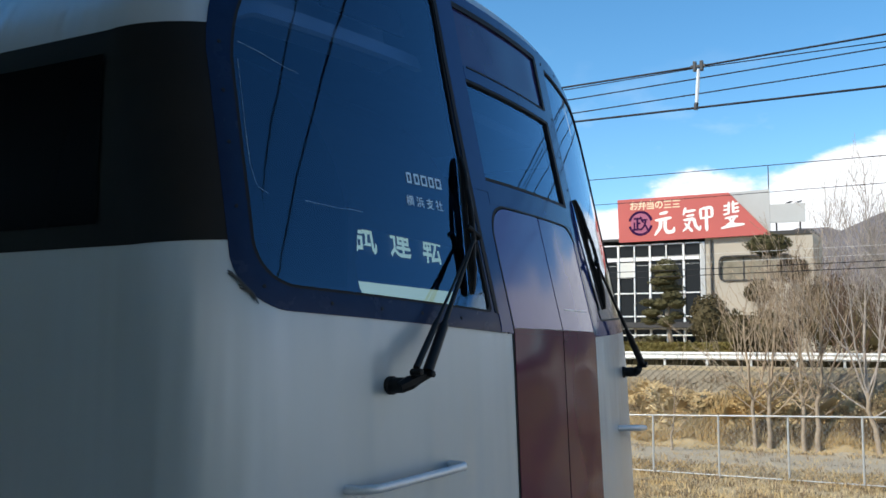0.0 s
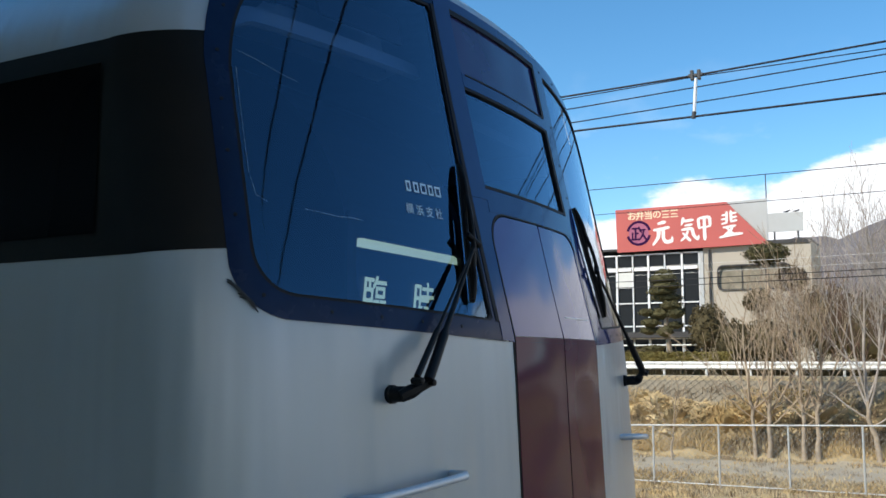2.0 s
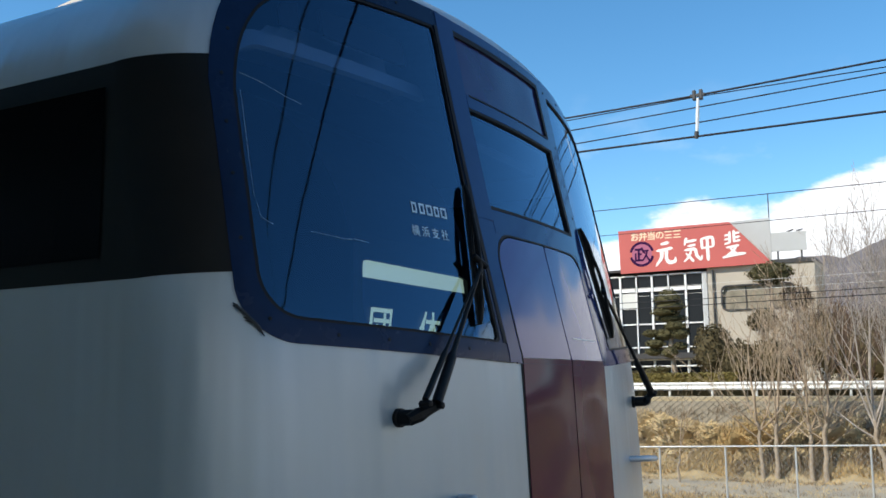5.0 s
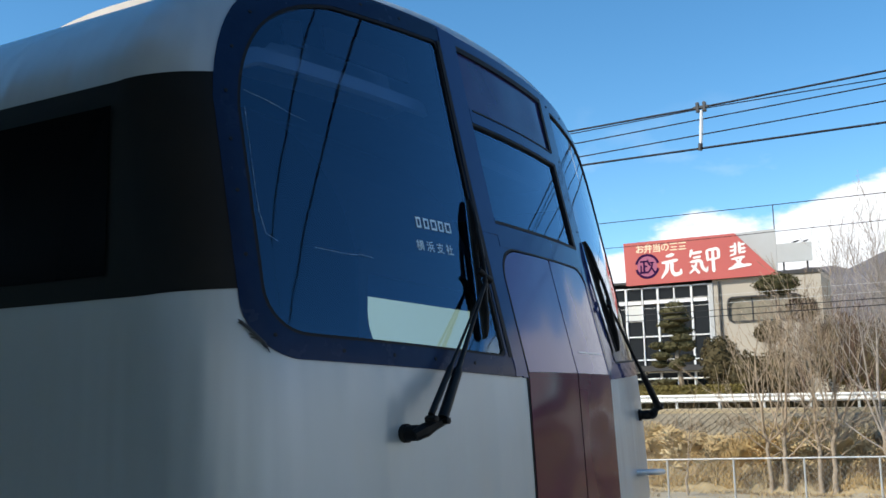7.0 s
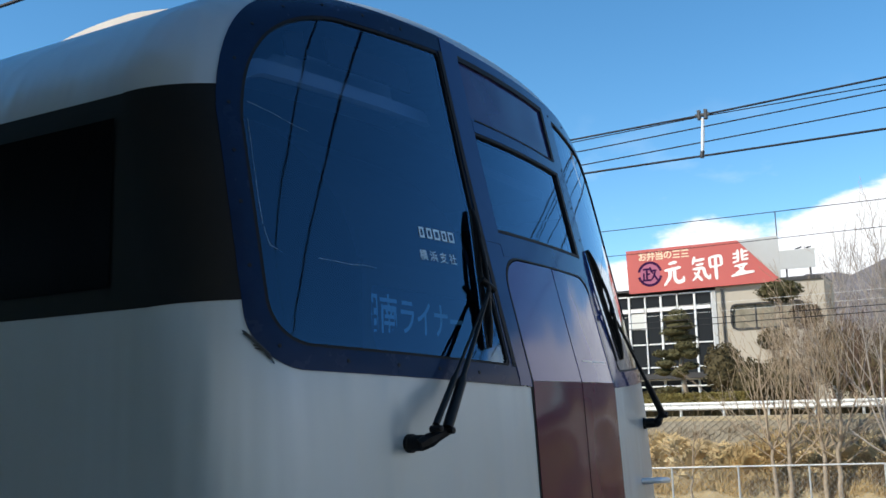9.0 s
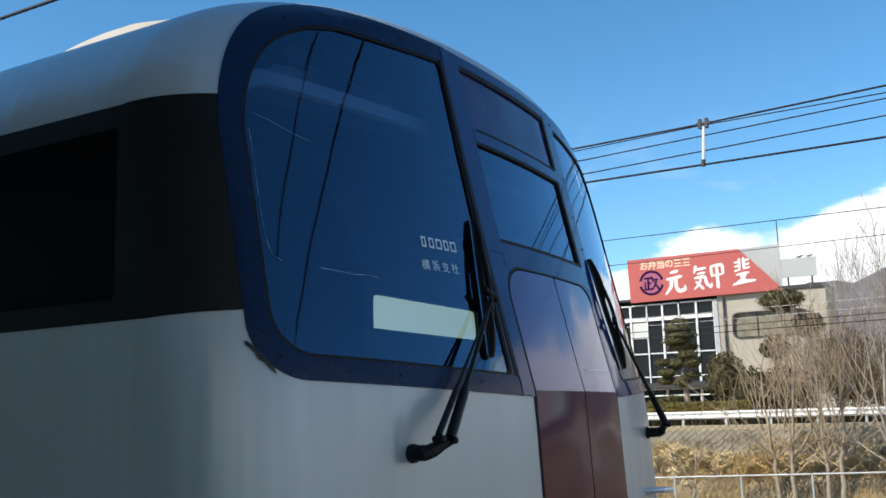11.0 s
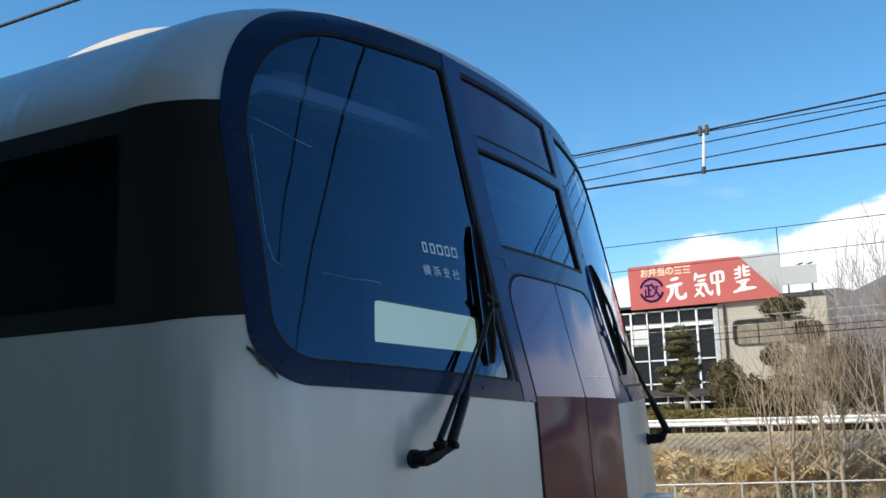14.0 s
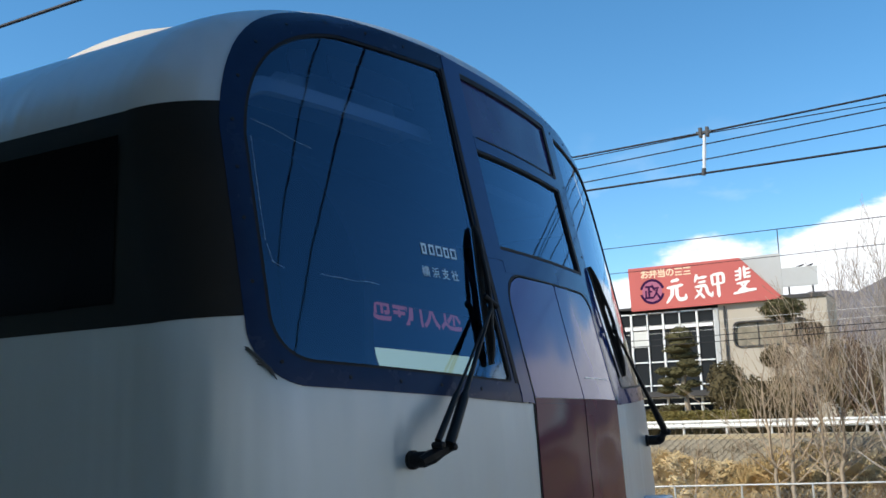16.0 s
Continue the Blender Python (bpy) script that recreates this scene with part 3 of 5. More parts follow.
def build_train():
    train = thing("train", (0, 0, 0), "silver-grey electric commuter train with dark wraparound front windows", "train")
    nose_shell(train)
    # ---- window band of the nose ----
    outer_l = round_poly([(-0.405, 2.742, 0.004), (-1.354, 2.786, 0.12), (-1.328, 3.846, 0.53), (-0.405, 3.880, 0.004)], 14)
    inner_l = round_poly([(-0.470, 2.800, 0.012), (-1.308, 2.840, 0.10), (-1.278, 3.760, 0.40), (-0.452, 3.820, 0.012)], 14)
    gasket_l = round_poly([(-0.478, 2.808, 0.012), (-1.300, 2.848, 0.095), (-1.270, 3.752, 0.39), (-0.460, 3.811, 0.012)], 14)
    for side, o, i, g in ((-1, outer_l, inner_l, gasket_l), (1, mirror(outer_l), mirror(inner_l), mirror(gasket_l))):
        # the right surround takes the navy with sky reflection mixed into its colour
        fr = nose_ring("windscreen_frame", o, i, 0.004, 0.03, NAVY if side < 0 else NAVY_SKY_SHEEN, train, label="dark navy painted windscreen surround, worn at the edges")
        nose_ring("windscreen_seal", i, g, 0.0025, 0.02, GASKET, fr, steps=2)
        pane = nose_fan("windscreen", i, -0.003, GLASS, train, label="large tinted windscreen reflecting the sky")
        pane.visible_shadow = False
        # countersunk screws round the frame
        c, mid = resample([o[k].lerp(cast_outline(i, sum(o, Vector((0, 0))) / len(o), len(o))[0], 0) for k in range(len(o))], 22)
        ci = cast_outline(i, c, 22)
        for a, b in zip(mid, ci):
            p = a.lerp(b, 0.5)
            q0, q1 = nose_point(p.x, p.y, 0.002), nose_point(p.x, p.y, 0.0055)
            tube("screw", [q0, q1], 0.005, GASKET, fr, 8, smooth=False)
    # ---- middle section: upper pane, lower pane, door ----
    nose_patch("post", -0.438, -0.345, 3.187, 3.875, 0.0062, 0.0025, NAVY_SKY_SHEEN, train, 4, 30)
    nose_patch("post", -0.438, -0.374, 2.745, 3.186, 0.0062, 0.0025, NAVY_SKY_SHEEN, train, 4, 20)
    nose_patch("post", 0.345, 0.405, 2.745, 3.875, 0.0045, 0.03, NAVY_SKY_SHEEN, train, 4, 40)
    for side in (-1, 1):
        a, b = sorted((side * 0.436, side * 0.456))
        if side < 0:
            nose_patch("post_seal", a, b, 2.80, 3.822, 0.006, 0.03, GASKET, train, 3, 40)
        else:
            # flat dark strip drawn for the shaded reveal of the recessed centre pane
            nose_patch("pane_seal", 0.322, 0.348, 3.232, 3.826, 0.006, 0.03, GASKET, train, 3, 24)
    nose_patch("header", -0.345, 0.345, 3.838, 3.875, 0.0045, 0.03, NAVY_SKY_SHEEN, train, 16, 3)
    nose_patch("header_seal", -0.345, 0.345, 3.818, 3.838, 0.006, 0.03, GASKET, train, 16, 2)
    nose_patch("transom", -0.345, 0.345, 3.566, 3.612, 0.007, 0.03, NAVY_SKY_SHEEN, train, 16, 3)
    nose_patch("transom_seal", -0.345, 0.345, 3.556, 3.566, 0.006, 0.03, GASKET, train, 16, 1)
    nose_patch("transom_seal", -0.325, 0.325, 3.607, 3.613, 0.0088, 0.03, GASKET, train, 16, 1)
    nose_patch("sill", -0.345, 0.345, 3.150, 3.226, 0.0045, 0.03, NAVY_SKY_SHEEN, train, 16, 5)
    nose_patch("sill_seal", -0.345, 0.345, 3.226, 3.236, 0.006, 0.03, GASKET, train, 16, 1)
    nose_patch("upper_panel", -0.345, 0.345, 3.605, 3.830, -0.001, 0.006, VIOLET, train, 14, 8, "glossy violet panel over the centre pane")
    lo = nose_patch("centre_pane", -0.345, 0.345, 3.230, 3.570, -0.003, 0.006, GLASS, train, 14, 10, "tinted centre pane reflecting cables")
    lo.visible_shadow = False
    # door with an arched head, in two leaves
    arch = round_poly([(-0.366, 2.742, 0.002), (-0.366, 3.152, 0.10), (0.366, 3.152, 0.10), (0.366, 2.742, 0.002)], 10)
    frame_o = [Vector((p.x * 1.0, p.y)) for p in round_poly([(-0.400, 2.7415, 0.002), (-0.400, 3.19, 0.02), (0.400, 3.19, 0.02), (0.400, 2.7415, 0.002)], 6)]
    nose_ring("door_frame", frame_o, arch, 0.0035, 0.03, NAVY_SKY_SHEEN, train)
    seal = round_poly([(-0.360, 2.742, 0.002), (-0.360, 3.146, 0.10), (0.360, 3.146, 0.10), (0.360, 2.742, 0.002)], 10)
    nose_ring("door_seal", arch, seal, 0.0048, 0.03, GASKET, train, steps=2)
    for s in (-1, 1):
        leaf = round_poly([(s * 0.004, 2.759, 0.002), (s * 0.357, 2.759, 0.002), (s * 0.357, 3.142, 0.10), (s * 0.004, 3.145, 0.002)], 8)
        nose_fan("door_leaf", leaf, 0.0025, GLOSS_NAVY, train, 120, 10, "glossy dark violet-blue upper door leaf", 0.006)
        a, b = sorted((s * 0.004, s * 0.357))
        nose_patch("door_panel", a, b, 0.75, 2.7575, 0.0035, 0.0022, MAROON, train, 8, 30, "glossy maroon lower door panel")
    nose_patch("door_gap", -0.366, 0.366, 0.74, 2.758, 0.0015, 0.006, GASKET, train, 10, 30)
    # fine lettering band on one leaf
    nose_patch("label_strip", 0.06, 0.30, 2.828, 2.832, 0.004, 0.003, STEEL, train, 6, 1)
    # ---- side ----
    for s in (-1, 1):
        side_plate("side_band", 2.93, 3.465, 1.325, TRAIN_END, 0.0022, BLACK_BAND, train, s, "matt black band round the side windows")
        w = side_plate("side_window", 2.985, 3.402, 0, 2.1, 0.007, BLACK_GLASS, train, s, "dark side window", y_start=0.50)
    # roof equipment
    bm = bmesh.new()
    bmesh.ops.create_grid(bm, x_segments=14, y_segments=16, size=1.0)
    for v in bm.verts:
        u, w = v.co.x, v.co.y
        y = 1.43 + 0.46 * w
        edge = max(0.0, 1 - max(abs(u), abs(w)) ** 20)
        z = 3.86 + (0.332 - 0.30 * max(0.0, y - 1.45) ** 2 - 0.16 * max(0.0, 1.35 - y) - 0.02 * u * u) * edge ** 0.5
        v.co = Vector((0.70 * math.copysign(abs(u) ** 0.7, u), y, z))
    part("air_conditioner", bm, ROOF_UNIT, train, "cream roof air conditioner cover", True)
    # ---- details of the nose ----
    wiper(train, -1)
    wiper(train, 1)
    front_handle(train, -1)
    front_handle(train, 1)
    # torn tape at the corner of the surround
    rng = random.Random(31)
    for k in range(11):
        u = k / 10
        x, z = -1.352 + 0.034 * u, 2.862 - 0.046 * u
        ln = rng.uniform(0.010, 0.026)
        pts = [nose_point(max(-1.44, x - rng.uniform(0.004, 0.016)), z + rng.uniform(0.004, 0.014), 0.005), nose_point(x, z, 0.009), nose_point(x + ln * 0.5, z - ln, 0.004 + 0.006 * rng.random())]
        tube("tape_shred", pts, [0.0012, 0.0042, 0.0010], TAPE, train, 5)
    # lettering on the glass
    def on_glass(x, z):
        p = nose_point(x, z, -0.002)
        slope = nose_point(x + 0.02, z, 0.004) - nose_point(x - 0.02, z, 0.004)
        up_v = nose_point(x, z + 0.02, 0.004) - nose_point(x, z - 0.02, 0.004)
        a = slope.normalized()
        n = a.cross(up_v.normalized()).normalized()
        b = n.cross(a)
        return Matrix(((a.x, b.x, n.x, p.x), (a.y, b.y, n.y, p.y), (a.z, b.z, n.z, p.z), (0, 0, 0, 1)))
    lab = thing("glass_lettering", (0, 0, 0))
    lab.parent = train
    for k, wdt in enumerate((0.020, 0.022, 0.026, 0.022, 0.026)):
        x = -0.740 + 0.033 * k
        m = on_glass(x, 3.176)
        bm = boxes((-wdt / 2, wdt / 2, 0.010, 0.016, 0, 0.001), (-wdt / 2, wdt / 2, -0.016, -0.010, 0, 0.001), (-wdt / 2, -wdt / 2 + 0.005, -0.010, 0.010, 0, 0.001),
                   (wdt / 2 - 0.005, wdt / 2, -0.010, 0.010, 0, 0.001))
        bm.transform(m)
        part("mark", bm, STICKER, lab)
    for k, ch in enumerate("横浜支社"):
        text_mesh("letter", ch, 0.034, STICKER, lab, on_glass(-0.752 + 0.043 * k, 3.106), extrude=0.0005)
    # scratches and small marks on the glass
    for pts in (((-1.262, 3.452), (-1.20, 3.437), (-1.135, 3.415), (-1.09, 3.405)), ((-1.135, 3.060), (-1.075, 3.056), (-1.03, 3.052)), ((-1.275, 3.125), (-1.268, 3.08), (-1.24, 3.066)), ((-1.268, 3.405), (-1.272, 3.30), (-1.276, 3.20), (-1.277, 3.13)), ((-1.03, 3.052), (-0.99, 3.055), (-0.95, 3.051))):
        tube("scratch", [nose_point(x, z, -0.001) for x, z in pts], [0.0004] * len(pts), STICKER, train, 4, "pale scratch on the glass")
    # ---- cab inside ----
    part("cab_rear_wall", boxes((-1.40, 1.40, 1.75, 1.80, 1.2, 3.85)), CAB_DARK, train)
    part("cab_floor", boxes((-1.40, 1.40, 0.25, 1.64, 1.15, 1.2)), CAB_DARK, train)
    for sx in (-1, 1):
        a, c = sorted((sx * 1.36, sx * 1.38))
        part("cab_side_wall", boxes((a, c, 0.50, 1.64, 1.2, 3.60)), CAB_DARK, train)
    part("cab_desk", boxes((-1.15, 1.15, 0.30, 0.75, 2.20, 2.56), bevel=0.03), CAB_DARK, train)
    part("cab_ceiling", boxes((-1.15, 1.15, 0.50, 1.74, 3.66, 3.70)), CAB_GREY, train)
    # curved edge of the ceiling lining, dropping to the corner post
    def edge_z(x):
        u = (x + 1.27) / 0.83
        return 3.530 + 0.140 * min(1.0, u / 0.20) ** 0.6 + 0.005 * u
    verts, faces = [], []
    for k in range(31):
        x = -1.27 + 0.89 * k / 30
        for dz, out in ((-0.040, -0.15), (-0.038, -0.13), (0.012, -0.14), (0.012, -0.30)):
            verts.append(nose_point(max(x, -1.30), edge_z(x) + dz, out))
    for k in range(30):
        for q in range(3):
            faces.append((4 * k + q, 4 * k + q + 1, 4 * k + q + 5, 4 * k + q + 4))
    mesh_object("ceiling_edge", verts, faces, CAB_CREAM, train, True, "pale curved edge of the cab ceiling lining")
    nose_patch("ceiling_lining", -1.20, -0.44, 3.675, 3.80, -0.22, 0.02, CAB_CREAM, train, 20, 4, "pale lining under the roof")
    for x0, x1, z0, z1 in ((-1.035, -0.965, 3.69, 3.80), (-0.88, -0.515, 3.70, 3.785)):
        nose_patch("sun_visor", x0, x1, z0, z1, -0.09, 0.012, CAB_DARK, train, 10, 4, "dark folded sun visor")
    # underframe and wheels
    part("underframe", boxes((-1.2, 1.2, 0.9, TRAIN_END, 0.5, 1.0)), UNDER, train)
    for y in (2.6, 4.7, 16.0, 18.1):
        for s in (-1, 1):
            v, f = tube_data([(s * 0.47, y, 0.44), (s * 0.60, y, 0.44)], 0.43, 32)
            mesh_object("wheel", v, f, UNDER, train, True)
        v, f = tube_data([(-0.6, y, 0.44), (0.6, y, 0.44)], 0.08, 12)
        mesh_object("axle", v, f, UNDER, train, True)
    part("coupler", boxes((-0.15, 0.15, -0.35, 0.3, 0.75, 1.0), bevel=0.03), UNDER, train)
    return train


# destination roll: ten cloth panels wound round a drum behind the windscreen
ROLL_R, ROLL_AT, ROLL_PERIOD = 0.668, (-0.50, 0.870, 2.932), 3.17


def drum_patch(a0, a1, w, out, n=10):
    """A strip of the drum's skin between two angles, measured downwards from the aperture."""
    verts, faces = [], []
    for k in range(n + 1):
        a = a0 + (a1 - a0) * k / n
        for x in (-w, w):
            verts.append((x, -(ROLL_R + out) * math.cos(a), -(ROLL_R + out) * math.sin(a)))
    for k in range(n):
        faces.append((2 * k, 2 * k + 1, 2 * k + 3, 2 * k + 2))
    return verts, faces


def build_sign(train):
    step = 2 * math.pi / 10
    v, f = drum_patch(0, 2 * math.pi, 0.335, 0.0, 160)
    roll = mesh_object("destination_roll", v, f, ROLL_CLOTH, train, True, "moving dark blue destination roll")
    roll.location = ROLL_AT
    words = (("試  運  転", ROLL_PALE, 0.125, 1.0), ("臨    時", ROLL_PALE, 0.126, 1.06), ("団    体", ROLL_PALE, 0.126, 1.06), ("湘南ライナー", ROLL_BLUE, 0.118, 0.85),
             ("快速アクティー", ROLL_RED, 0.105, 0.82), ("通勤快速", ROLL_RED, 0.145, 0.98))
    words = words + words[:4]
    for k, (word, mat, size, st) in enumerate(words):
        mid = k * step
        t = text_mesh("roll_text", word, size, mat, roll, Matrix.Identity(4), stretch=st, bold=0.0016, extrude=0.0)
        for vert in t.data.vertices:
            a = mid - (vert.co.y + 0.000) / ROLL_R
            r = ROLL_R + 0.0075
            vert.co = Vector((vert.co.x - 0.056, -r * math.cos(a), -r * math.sin(a)))
        v, f = drum_patch(mid + step * 0.312, mid + step * 0.652, 0.325, 0.002)
        mesh_object("roll_blank", v, f, ROLL_WHITE, roll, True, "blank lit panel of the roll")
    # housing with a rounded aperture
    o = round_poly([(-0.36, -0.16, 0.02), (0.36, -0.16, 0.02), (0.36, 0.17, 0.02), (-0.36, 0.17, 0.02)], 6)
    i = round_poly([(-0.315, -0.116, 0.130), (0.315, -0.116, 0.130), (0.315, 0.100, 0.015), (-0.315, 0.100, 0.015)], 8)
    n = 120
    c, a = resample(i, n)
    b = cast_outline(o, c, n)
    verts, faces = [], []
    for k in range(n):
        verts += [(b[k].x, 0.06, b[k].y), (b[k].x, 0, b[k].y), (a[k].x, 0, a[k].y), (a[k].x, 0.012, a[k].y)]
    for k in range(n):
        k2 = (k + 1) % n
        for s in range(3):
            faces.append((4 * k + s, 4 * k2 + s, 4 * k2 + s + 1, 4 * k + s + 1))
    h = mesh_object("sign_housing", verts, faces, CAB_DARK, train, False, "black housing of the destination sign")
    h.location = (ROLL_AT[0], ROLL_AT[1] - ROLL_R - 0.018, ROLL_AT[2])
    # hood that closes the drum in
    verts, faces = [], []
    n = 24
    for k in range(n + 1):
        a = radians(9) + radians(171) * k / n
        for x in (-0.36, 0.36):
            verts.append((x, -(ROLL_R + 0.025) * math.cos(a), (ROLL_R + 0.025) * math.sin(a)))
    for k in range(n):
        faces.append((2 * k, 2 * k + 1, 2 * k + 3, 2 * k + 2))
    for off in (0, 1):
        faces.append(tuple(2 * k + off for k in range(n + 1)))
    for x in (-0.36, 0.36):
        i = len(verts)
        verts += [(x, -ROLL_R - 0.018, 0.11), (x, ROLL_R + 0.03, 0.11), (x, ROLL_R + 0.03, -0.2), (x, -ROLL_R - 0.018, -0.2)]
        faces.append((i, i + 1, i + 2, i + 3))
    hood = mesh_object("sign_hood", verts, faces, CAB_DARK, train)
    hood.location = ROLL_AT
    return roll

# ---- ground ----
def bank_height(x, y):
    """Level yard, then a bank that climbs to the road."""
    if x < 33.9:
        z = -0.92
    elif x < 37.0:
        u = (x - 33.9) / 3.1
        z = -0.92 + 2.96 * (u ** 0.9)
    elif x < 60:
        z = 2.04
    else:
        z = 2.04 + (x - 60) * 0.02
    if 18 < x < 36.6 and -40 < y < 50:
        k = 0.24 if x > 33.4 else 0.05
        z += k * (noise.noise(Vector((x * 0.9, y * 0.9, 0))) + 0.6 * noise.noise(Vector((x * 2.3, y * 2.3, 3))))
    if x < 8.5:
        z = -0.42 + 0.02 * noise.noise(Vector((x, y, 0)))
    elif x < 12:
        z = -0.42 - 0.5 * (x - 8.5) / 3.5
    return z


def build_ground():
    xs = [-4000, -600, -100, -30, -12, -4, 0, 4, 8, 9, 10.5, 12, 15, 18] + [20 + 0.4 * k for k in range(46)] + [39, 42, 48, 60, 80, 140, 400, 1200, 4000]
    ys = [-4000, -800, -200, -60, -30] + [-16 + 0.45 * k for k in range(86)] + [30, 60, 200, 800, 4000]
    v, f = [], []
    for x in xs:
        for y in ys:
            v.append((x, y, bank_height(x, y)))
    n = len(ys)
    for i in range(len(xs) - 1):
        for j in range(n - 1):
            f.append((i * n + j, (i + 1) * n + j, (i + 1) * n + j + 1, i * n + j + 1))
    ob = mesh_object("ground", v, f, GROUND, smooth=True)
    ob.data.materials.append(GRAVEL)
    ob.data.materials.append(BALLAST)
    ob.data.materials.append(BANK_TOP)
    for p in ob.data.polygons:
        c = p.center
        if 28.0 + 0.5 * math.sin(c.y) < c.x < 33.2 + 0.5 * math.sin(c.y * 0.7):
            p.material_index = 1
        elif -12 < c.x < 9:
            p.material_index = 2
        elif 35.7 < c.x < 37:
            p.material_index = 3
        elif 37 < c.x < 45:
            p.material_index = 1
    tagged(ob, "dry winter grass, gravel yard and grassy bank", "ground", kind="structure")


build_ground()


def lump(c, rx, ry, rz, seed):
    """An uneven inner lump that closes the gaps of a clipped bush."""
    bm = bmesh.new()
    bmesh.ops.create_icosphere(bm, subdivisions=3, radius=1.0)
    for v in bm.verts:
        k = 0.84 + 0.14 * noise.noise(v.co * 2.5 + Vector((seed, 0, 0)))
        v.co = Vector((c[0] + v.co.x * rx * k, c[1] + v.co.y * ry * k, c[2] + v.co.z * rz * k))
    return bm


def tuft_data(v, f, x, y, z, r, h, n, rng, lean=0.5):
    for _ in range(n):
        a = rng.uniform(0, 6.283)
        d = rng.uniform(0, r)
        px, py = x + d * math.cos(a), y + d * math.sin(a)
        hh = h * rng.uniform(0.5, 1.1)
        lx, ly = rng.uniform(-1, 1) * lean * hh + math.cos(a) * lean * hh * 0.5, rng.uniform(-1, 1) * lean * hh + math.sin(a) * lean * hh * 0.5
        w = 0.005 + 0.006 * rng.random()
        b = rng.uniform(0, 3.14)
        cx, cy = math.cos(b) * w, math.sin(b) * w
        mx, my, mz = px + lx * 0.4, py + ly * 0.4, z + hh * 0.7
        i = len(v)
        v += [(px - cx, py - cy, z - 0.05), (px + cx, py + cy, z - 0.05), (mx + cx, my + cy, mz), (mx - cx, my - cy, mz), (px + lx, py + ly, z + hh)]
        f += [(i, i + 1, i + 2, i + 3), (i + 3, i + 2, i + 4)]


def build_grass():
    rng = random.Random(4)
    v, f = [], []
    v2, f2 = [], []
    v3, f3 = [], []
    for _ in range(11000):
        x, y = rng.uniform(34.0, 36.4), rng.uniform(-12, 18)
        if x > 35.6 and rng.random() < 0.8:
            continue
        dens = noise.noise(Vector((x * 0.7, y * 0.55, 7)))
        if dens < -0.15:
            if rng.random() < 0.5:
                tuft_data(v2, f2, x, y, bank_height(x, y), 0.25, 0.30, 9, rng, 0.7)
            continue
        tuft_data(v, f, x, y, bank_height(x, y), 0.28, 0.12 + 0.30 * max(0, dens), 24, rng, 0.6)
    # big golden tussocks hanging over the middle of the bank
    for _ in range(150):
        x, y = rng.uniform(34.6, 35.7), rng.uniform(-4, 12.5)
        if noise.noise(Vector((x * 0.8, y * 0.6, 2))) < -0.12:
            continue
        r, h = rng.uniform(0.26, 0.55), rng.uniform(0.24, 0.50)
        z = bank_height(x, y)
        bm = lump((x, y, z), r, r * 1.1, h, rng.uniform(0, 50))
        bm.verts.index_update()
        o = len(v)
        v += [tuple(q.co) for q in bm.verts]
        f += [tuple(o + q.index for q in fc.verts) for fc in bm.faces]
        bm.free()
        for _ in range(150):
            a, b = rng.uniform(0, 6.283), rng.uniform(0.05, 1.0)
            s = math.sqrt(1 - b * b)
            p = Vector((x + 0.8 * r * s * math.cos(a), y + 0.88 * r * s * math.sin(a), z + 0.85 * h * b))
            tip = Vector((math.cos(a) * r * 0.45 - 0.10, math.sin(a) * r * 0.5, h * rng.uniform(-0.35, 0.5)))
            w = Vector((-math.sin(a), math.cos(a), 0)) * rng.uniform(0.004, 0.010)
            i = len(v)
            v += [p - w, p + w, p + tip * 0.6 + Vector((0, 0, 0.05)), p + tip]
            f += [(i, i + 1, i + 2), (i, i + 2, i + 3)]
    for _ in range(8000):
        x, y = rng.uniform(16, 33.4), rng.uniform(-10, 16)
        if 28.2 < x < 32.9 and rng.random() < 0.80:
            continue
        a, b = (v, f) if rng.random() < 0.6 else (v2, f2)
        tuft_data(a, b, x, y, bank_height(x, y), 0.25, 0.08 + 0.12 * rng.random(), 10, rng, 1.0)
    for _ in range(900):
        x, y = rng.uniform(34.2, 35.0), rng.uniform(-12, 6.0)
        tuft_data(v2, f2, x, y, bank_height(x, y), 0.3, 0.55, 12, rng, 0.5)
    # dark growth along the road behind the guard rail
    for _ in range(1500):
        x, y = rng.uniform(38.2, 39.4), rng.uniform(-12, 20)
        tuft_data(v3, f3, x, y, 2.04, 0.3, 0.55, 16, rng, 0.5)
    tagged(mesh_object("roadside_growth", v3, f3, SHRUB), "dark low growth along the road verge", "weeds", kind="stuff")
    tagged(mesh_object("dry_grass", v, f, STRAW), "straw-coloured winter grass tufts on the bank", "grass", kind="stuff")
    tagged(mesh_object("dry_weeds", v2, f2, STRAW_DARK), "brown withered weeds at the foot of the bank", "weeds", kind="stuff")
    # lattice of slope bars near the top of the bank
    v, f = [], []
    for k in range(110):
        y = -14 + 0.32 * k
        for s in (-1, 1):
            pts = []
            for u in range(6):
                x = 35.6 + 1.35 * u / 5
                yy = y + s * (x - 35.6) * 1.1
                pts.append((x, yy, bank_height(x, yy) + 0.05))
            a, b = tube_data(pts, 0.011, 4)
            o = len(v)
            v += a
            f += [tuple(o + i for i in q) for q in b]
    tagged(mesh_object("slope_netting", v, f, LATTICE), "grey diagonal slope netting on the upper bank", "netting", kind="stuff")


build_grass()


